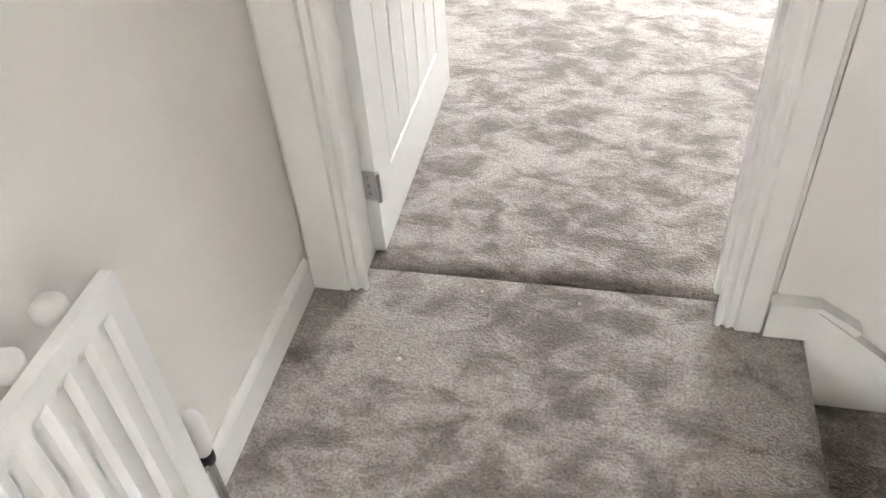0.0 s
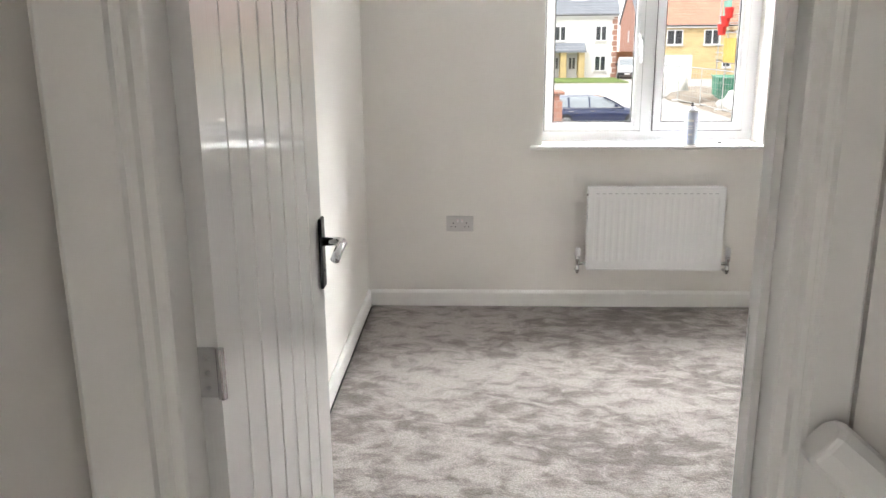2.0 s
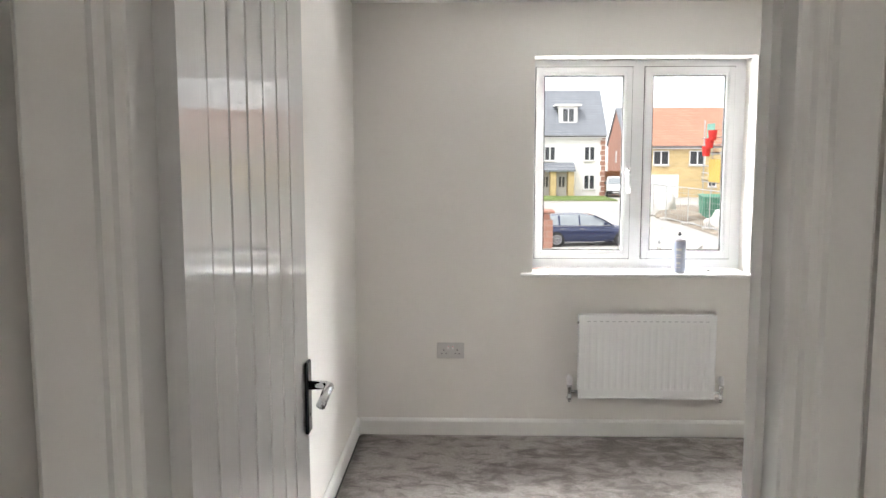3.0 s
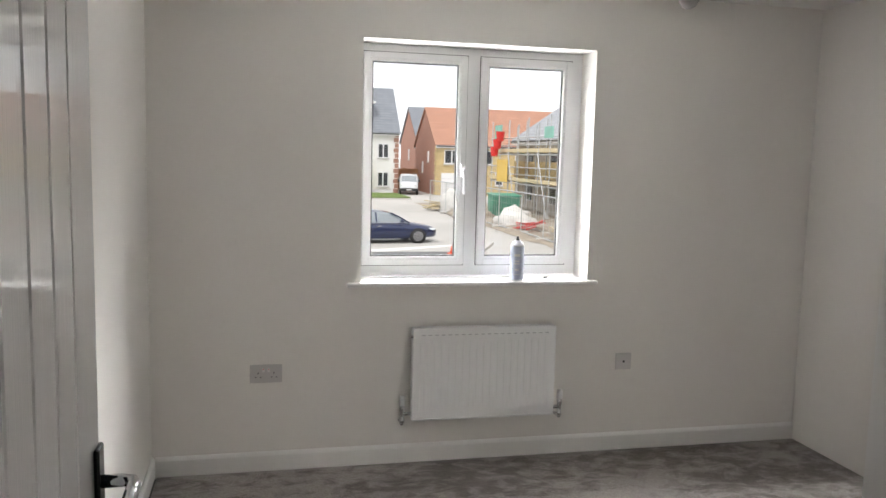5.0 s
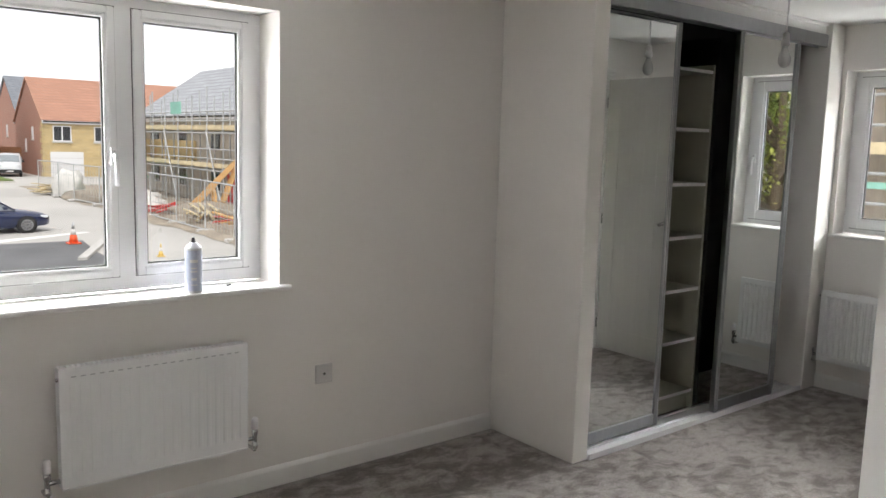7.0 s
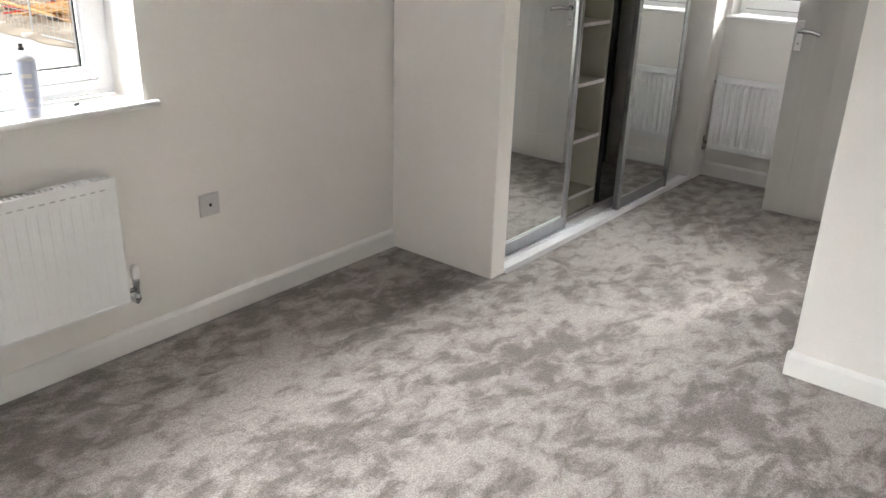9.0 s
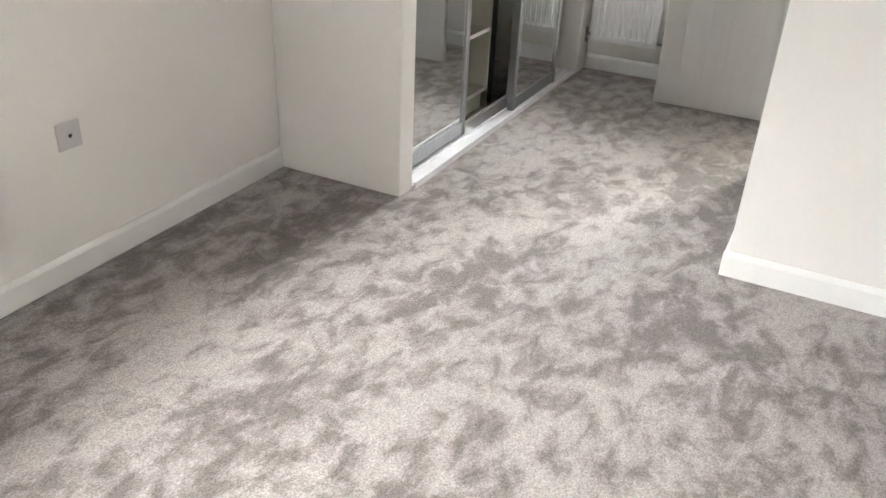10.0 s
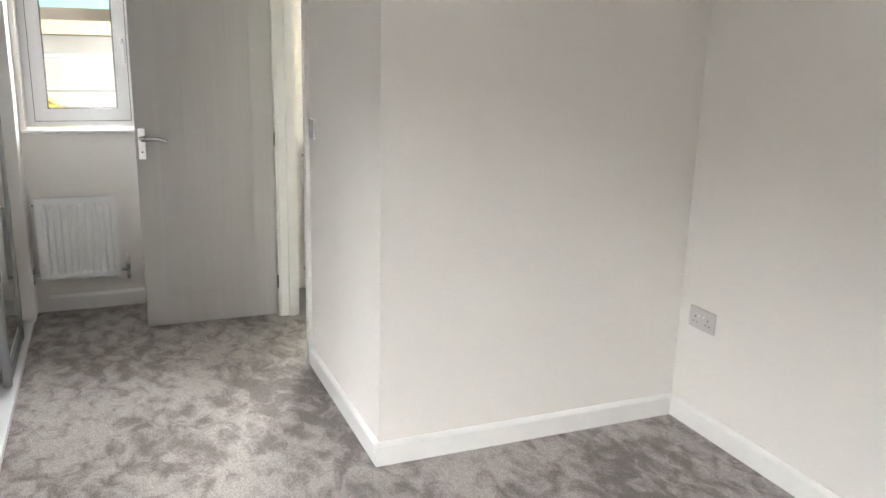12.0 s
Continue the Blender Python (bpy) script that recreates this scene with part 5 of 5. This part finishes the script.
for z in (0.0, 2.0):
    for x in (18.4, 19.7):
        part("ledger", tube([(x, 22.3, z - 0.14), (x, 60.6, z - 0.14)], 0.04, 6), STEEL, scaf)
    for dz in (0.5, 1.0):
        part("guard_rail", tube([(18.36, 22.3, z + dz), (18.36, 60.6, z + dz)], 0.04, 6), STEEL, scaf)
    for k in range(10):
        y = 22.4 + 3.85 * k
        for j in range(5):
            part("scaffold_board", boxes((18.45 + j * 0.24, y, z, 18.67 + j * 0.24, y + 3.8, z + 0.045)), BOARDW, scaf)
        part("toe_board", boxes((18.38, y, z + 0.05, 18.42, y + 3.8, z + 0.27)), BOARDW, scaf)
for k in range(0, 18, 3):
    part("brace", tube([(18.32, ys[k], G), (18.32, ys[k + 1], 2.0)], 0.04, 6), STEEL, scaf)
nets = thing("debris_net", "green debris netting tied to the scaffold rails", "debris net")
part("sheet", boxes((18.30, 47.0, 2.9, 18.33, 48.6, 3.6)), NET, nets)
part("sheet", boxes((18.30, 57.6, 3.0, 18.33, 59.4, 4.0)), NET, nets)
ysheet = thing("yellow_sheet", "yellow plastic sheet hung on the scaffold", "sheet")
part("sheet", boxes((18.28, 56.0, -0.1, 18.31, 58.6, 1.5)), YELP, ysheet)
chute = thing("rubbish_chute", "red plastic rubbish chute hanging from the scaffold", "rubbish chute")
for k in range(3):
    part("chute_section", lathe([(0.32, 0), (0.24, -0.7)], 14, (18.05 - 0.14 * k, 57.2 + 0.2 * k, 3.5 - 0.55 * k)), REDP, chute)
PLOT[:] = [-1.1, 0, 0]
skip = thing("skip", "green metal builders' skip", "skip", pose(16.5, 51.2, G, 0, 0, 80))
part("tub", prism([(-1.2, 0.02), (1.2, 0.02), (1.75, 1.35), (-1.75, 1.35)], -0.85, 0.85, lambda u, v, w: (u, w, v)), SKIPG, skip)
for x in (-0.8, 0.0, 0.8):
    part("rib", boxes((x - 0.05, -0.92, 0.05, x + 0.05, -0.851, 1.3)), SKIPG, skip)
part("rim", boxes((-1.8, -0.92, 1.35, 1.8, 0.92, 1.42)), SKIPG, skip)
random.seed(7)


def heap(name, label, cat, x, y, sx, sy, h, material, seed):
    bm = bmesh.new()
    bmesh.ops.create_icosphere(bm, subdivisions=3, radius=1)
    for v in bm.verts:
        d = 1 + 0.3 * noise.noise(v.co * 1.7 + Vector((seed, 0, 0))) + 0.12 * noise.noise(v.co * 4.5 + Vector((0, seed, 0)))
        v.co = Vector((v.co.x * sx * d, v.co.y * sy * d, max(0.0, v.co.z * d + 0.1) * h))
    ob = thing(name, label, cat, pose(x, y, G + 0.02))
    part("pile", bm, material, ob, soft=True)
    return ob


heap("rubble_bag", "slumped white woven bulk bags", "bulk bag", 15.0, 43.9, 1.2, 1.6, 0.7, BAG, 1)
heap("rubble_bag", "slumped white woven bulk bag", "bulk bag", 15.6, 46.0, 1.0, 1.1, 0.8, BAG, 4)
heap("earth_heap", "low heap of brown earth and rubble", "earth heap", 14.2, 50.5, 1.3, 3.0, 0.5, EARTH, 2)
heap("earth_heap", "low heap of brown earth and rubble", "earth heap", 16.3, 38.0, 1.6, 3.6, 0.6, EARTH, 3)
heap("material_stack", "grey wrapped building material stack", "material stack", 13.9, 54.3, 1.0, 1.3, 1.4, BAG, 6)


def plank_pile(x, y, turn, n, material, label):
    ob = thing("timber_pile", label, "timber pile", pose(x, y, G + 0.25, 0, 0, turn))
    for k in range(n):
        ln, z = random.uniform(1.6, 3.2), 0.02 + 0.09 * (k // 3)
        b = boxes((-ln / 2, -0.06, -0.03, ln / 2, 0.06, 0.03))
        bmesh.ops.transform(b, matrix=pose(random.uniform(-0.3, 0.3), random.uniform(-0.6, 0.6), z, random.uniform(-4, 4), random.uniform(-9, 9), random.uniform(-24, 24)), verts=b.verts)
        part("plank", b, material, ob)


plank_pile(15.2, 36.4, 70, 14, BOARDW, "loose pile of pale planks")
plank_pile(15.0, 40.6, 40, 6, REDP, "tangled red plastic barrier rails")
plank_pile(15.3, 32.2, 110, 14, TIMBER, "loose pile of new timber")
plank_pile(13.4, 55.5, 20, 12, BOARDW, "loose pile of pale planks")
plank_pile(15.8, 34.3, 20, 5, REDP, "tangled red plastic barrier rails")


def truss(x, y, turn, s):
    ob = thing("roof_truss", "new timber roof truss standing on the ground", "roof truss", pose(x, y, G + 0.05, 0, 0, turn), group="roof trusses")
    for a, b in (((-s, 0), (s, 0)), ((-s, 0), (0, s * 0.95)), ((s, 0), (0, s * 0.95)), ((-s * 0.4, 0), (-s * 0.5, s * 0.47)), ((s * 0.4, 0), (s * 0.5, s * 0.47)), ((-s * 0.4, 0), (0, s * 0.92)), ((s * 0.4, 0), (0, s * 0.92))):
        d = Vector((b[0] - a[0], 0, b[1] - a[1])).normalized()
        o = Vector((-d.z, 0, d.x)) * 0.07
        A, B = Vector((a[0], 0, a[1])), Vector((b[0], 0, b[1]))
        pts = [A + o, B + o, B - o, A - o]
        part("member", prism([(p.x, p.z) for p in pts], -0.025, 0.025, lambda u, v, w: (u, w, v)), TIMBER, ob)


for k in range(3):
    truss(17.35 + 0.1 * k, 37.3 + 0.35 * k, -56 + 4 * k, 2.9)


# ---------------------------------------------------------------- beside the house: trees and the wrapped building
PLOT[:] = [0, 0, 0]


def tree(x, y, h, seed, leaf, wide=2.2):
    rnd = random.Random(seed)
    ob = thing("tree", "leafy broad tree with a pale green crown", "tree", pose(x, y, G), group="trees")
    part("trunk", tube([(0, 0, 0), (0.05, 0.03, h * 0.25), (0.0, 0.08, h * 0.55), (0.05, 0.0, h * 0.8)], 0.20, 10, taper=0.05), BARK, ob, soft=True)
    bm = bmesh.new()
    limbs = bmesh.new()
    for k in range(14):
        a, z = rnd.uniform(0, 6.28), h * rnd.uniform(0.3, 0.75)
        r = wide * rnd.uniform(0.5, 1.0) * (1.1 - 0.6 * abs(z / h - 0.5))
        tip = Vector((r * math.cos(a), r * math.sin(a), z + h * rnd.uniform(0.05, 0.2)))
        tube([(0.03, 0.03, z * 0.85), tuple(tip * 0.55 + Vector((0, 0, z * 0.42))), tuple(tip)], 0.06, 6, limbs, taper=0.015)
        for j in range(800):
            c = tip + Vector((rnd.gauss(0, 0.55), rnd.gauss(0, 0.55), rnd.gauss(0, 0.5)))
            s = rnd.uniform(0.022, 0.055)
            e = Euler((rnd.uniform(0, 6.28), rnd.uniform(0, 6.28), rnd.uniform(0, 6.28))).to_matrix()
            bm.faces.new([bm.verts.new(c + e @ Vector(p)) for p in ((-s, 0, 0), (0, -s * 0.6, s * 0.1), (s, 0, 0), (0, s * 0.6, s * 0.1))])
    part("limbs", limbs, BARK, ob, soft=True)
    part("crown", bm, leaf, ob)


for k, (x, y, h) in enumerate(((13.5, -1.0, 6.5), (15.5, -2.2, 7.5), (14.0, -4.4, 7.0), (17.5, 0.0, 7.0), (18.5, -2.5, 8.0), (12.5, -6.0, 7.0), (17.5, -5.5, 8.0))):
    tree(x, y, h, 10 + k, LEAF if k % 2 else LEAFY)

nb = thing("house", "neighbouring house under construction in white membrane", "house")
part("wall", boxes((15.2, 2.6, G, 22.0, 14.0, 3.4)), BLOCK, nb)
part("membrane", boxes((15.1, 3.3, G + 1.2, 15.199, 4.9, 1.5)), WRAP, nb, "white building membrane")
part("opening", boxes((15.12, 5.2, -0.4, 15.199, 6.1, 1.1)), DARKW, nb)
part("roof", prism([(14.7, 3.3), (22.5, 3.3), (18.6, 6.5)], 2.3, 14.3, lambda u, v, w: (u, w, v)), TILE_G, nb)
sc2 = thing("scaffold", "tube scaffolding with green sheeting beside a house", "scaffold")
for y in (2.7, 4.75, 6.8, 8.85, 10.9):
    part("standard", tube([(13.9, y, G), (13.9, y, 4.0)], 0.03, 6), STEEL, sc2)
    part("transom", tube([(13.8, y, 1.5), (15.1, y, 1.5)], 0.03, 6), STEEL, sc2)
for z in (0.2, 0.7, 1.2, 2.0, 2.5, 3.0):
    part("rail", tube([(13.88, 2.4, z), (13.88, 11.2, z)], 0.03, 6), STEEL, sc2)
for z in (1.52, 3.2):
    part("toe_board", boxes((13.85, 2.4, z, 14.8, 11.2, z + 0.2)), BOARDW, sc2)
part("brace", tube([(13.84, 4.2, 0.4), (13.84, 5.4, 1.4)], 0.05, 6), TIMBER, sc2)
part("net_strip", boxes((13.80, 2.5, 1.9, 13.83, 4.4, 2.9)), NET, sc2, "green netting")
part("net_strip", boxes((13.80, 5.5, 0.95, 13.83, 8.4, 1.06)), NET, sc2)
part("net_strip", boxes((13.80, 5.2, 0.28, 13.83, 8.2, 0.36)), NET, sc2)
part("net_strip", boxes((13.80, 5.4, 2.2, 13.83, 7.0, 3.2)), NET, sc2)
heap("site_waste", "low heap of site waste with yellow plastic", "waste heap", 13.3, 4.5, 0.5, 0.9, 2.6, LEAFY, 8)
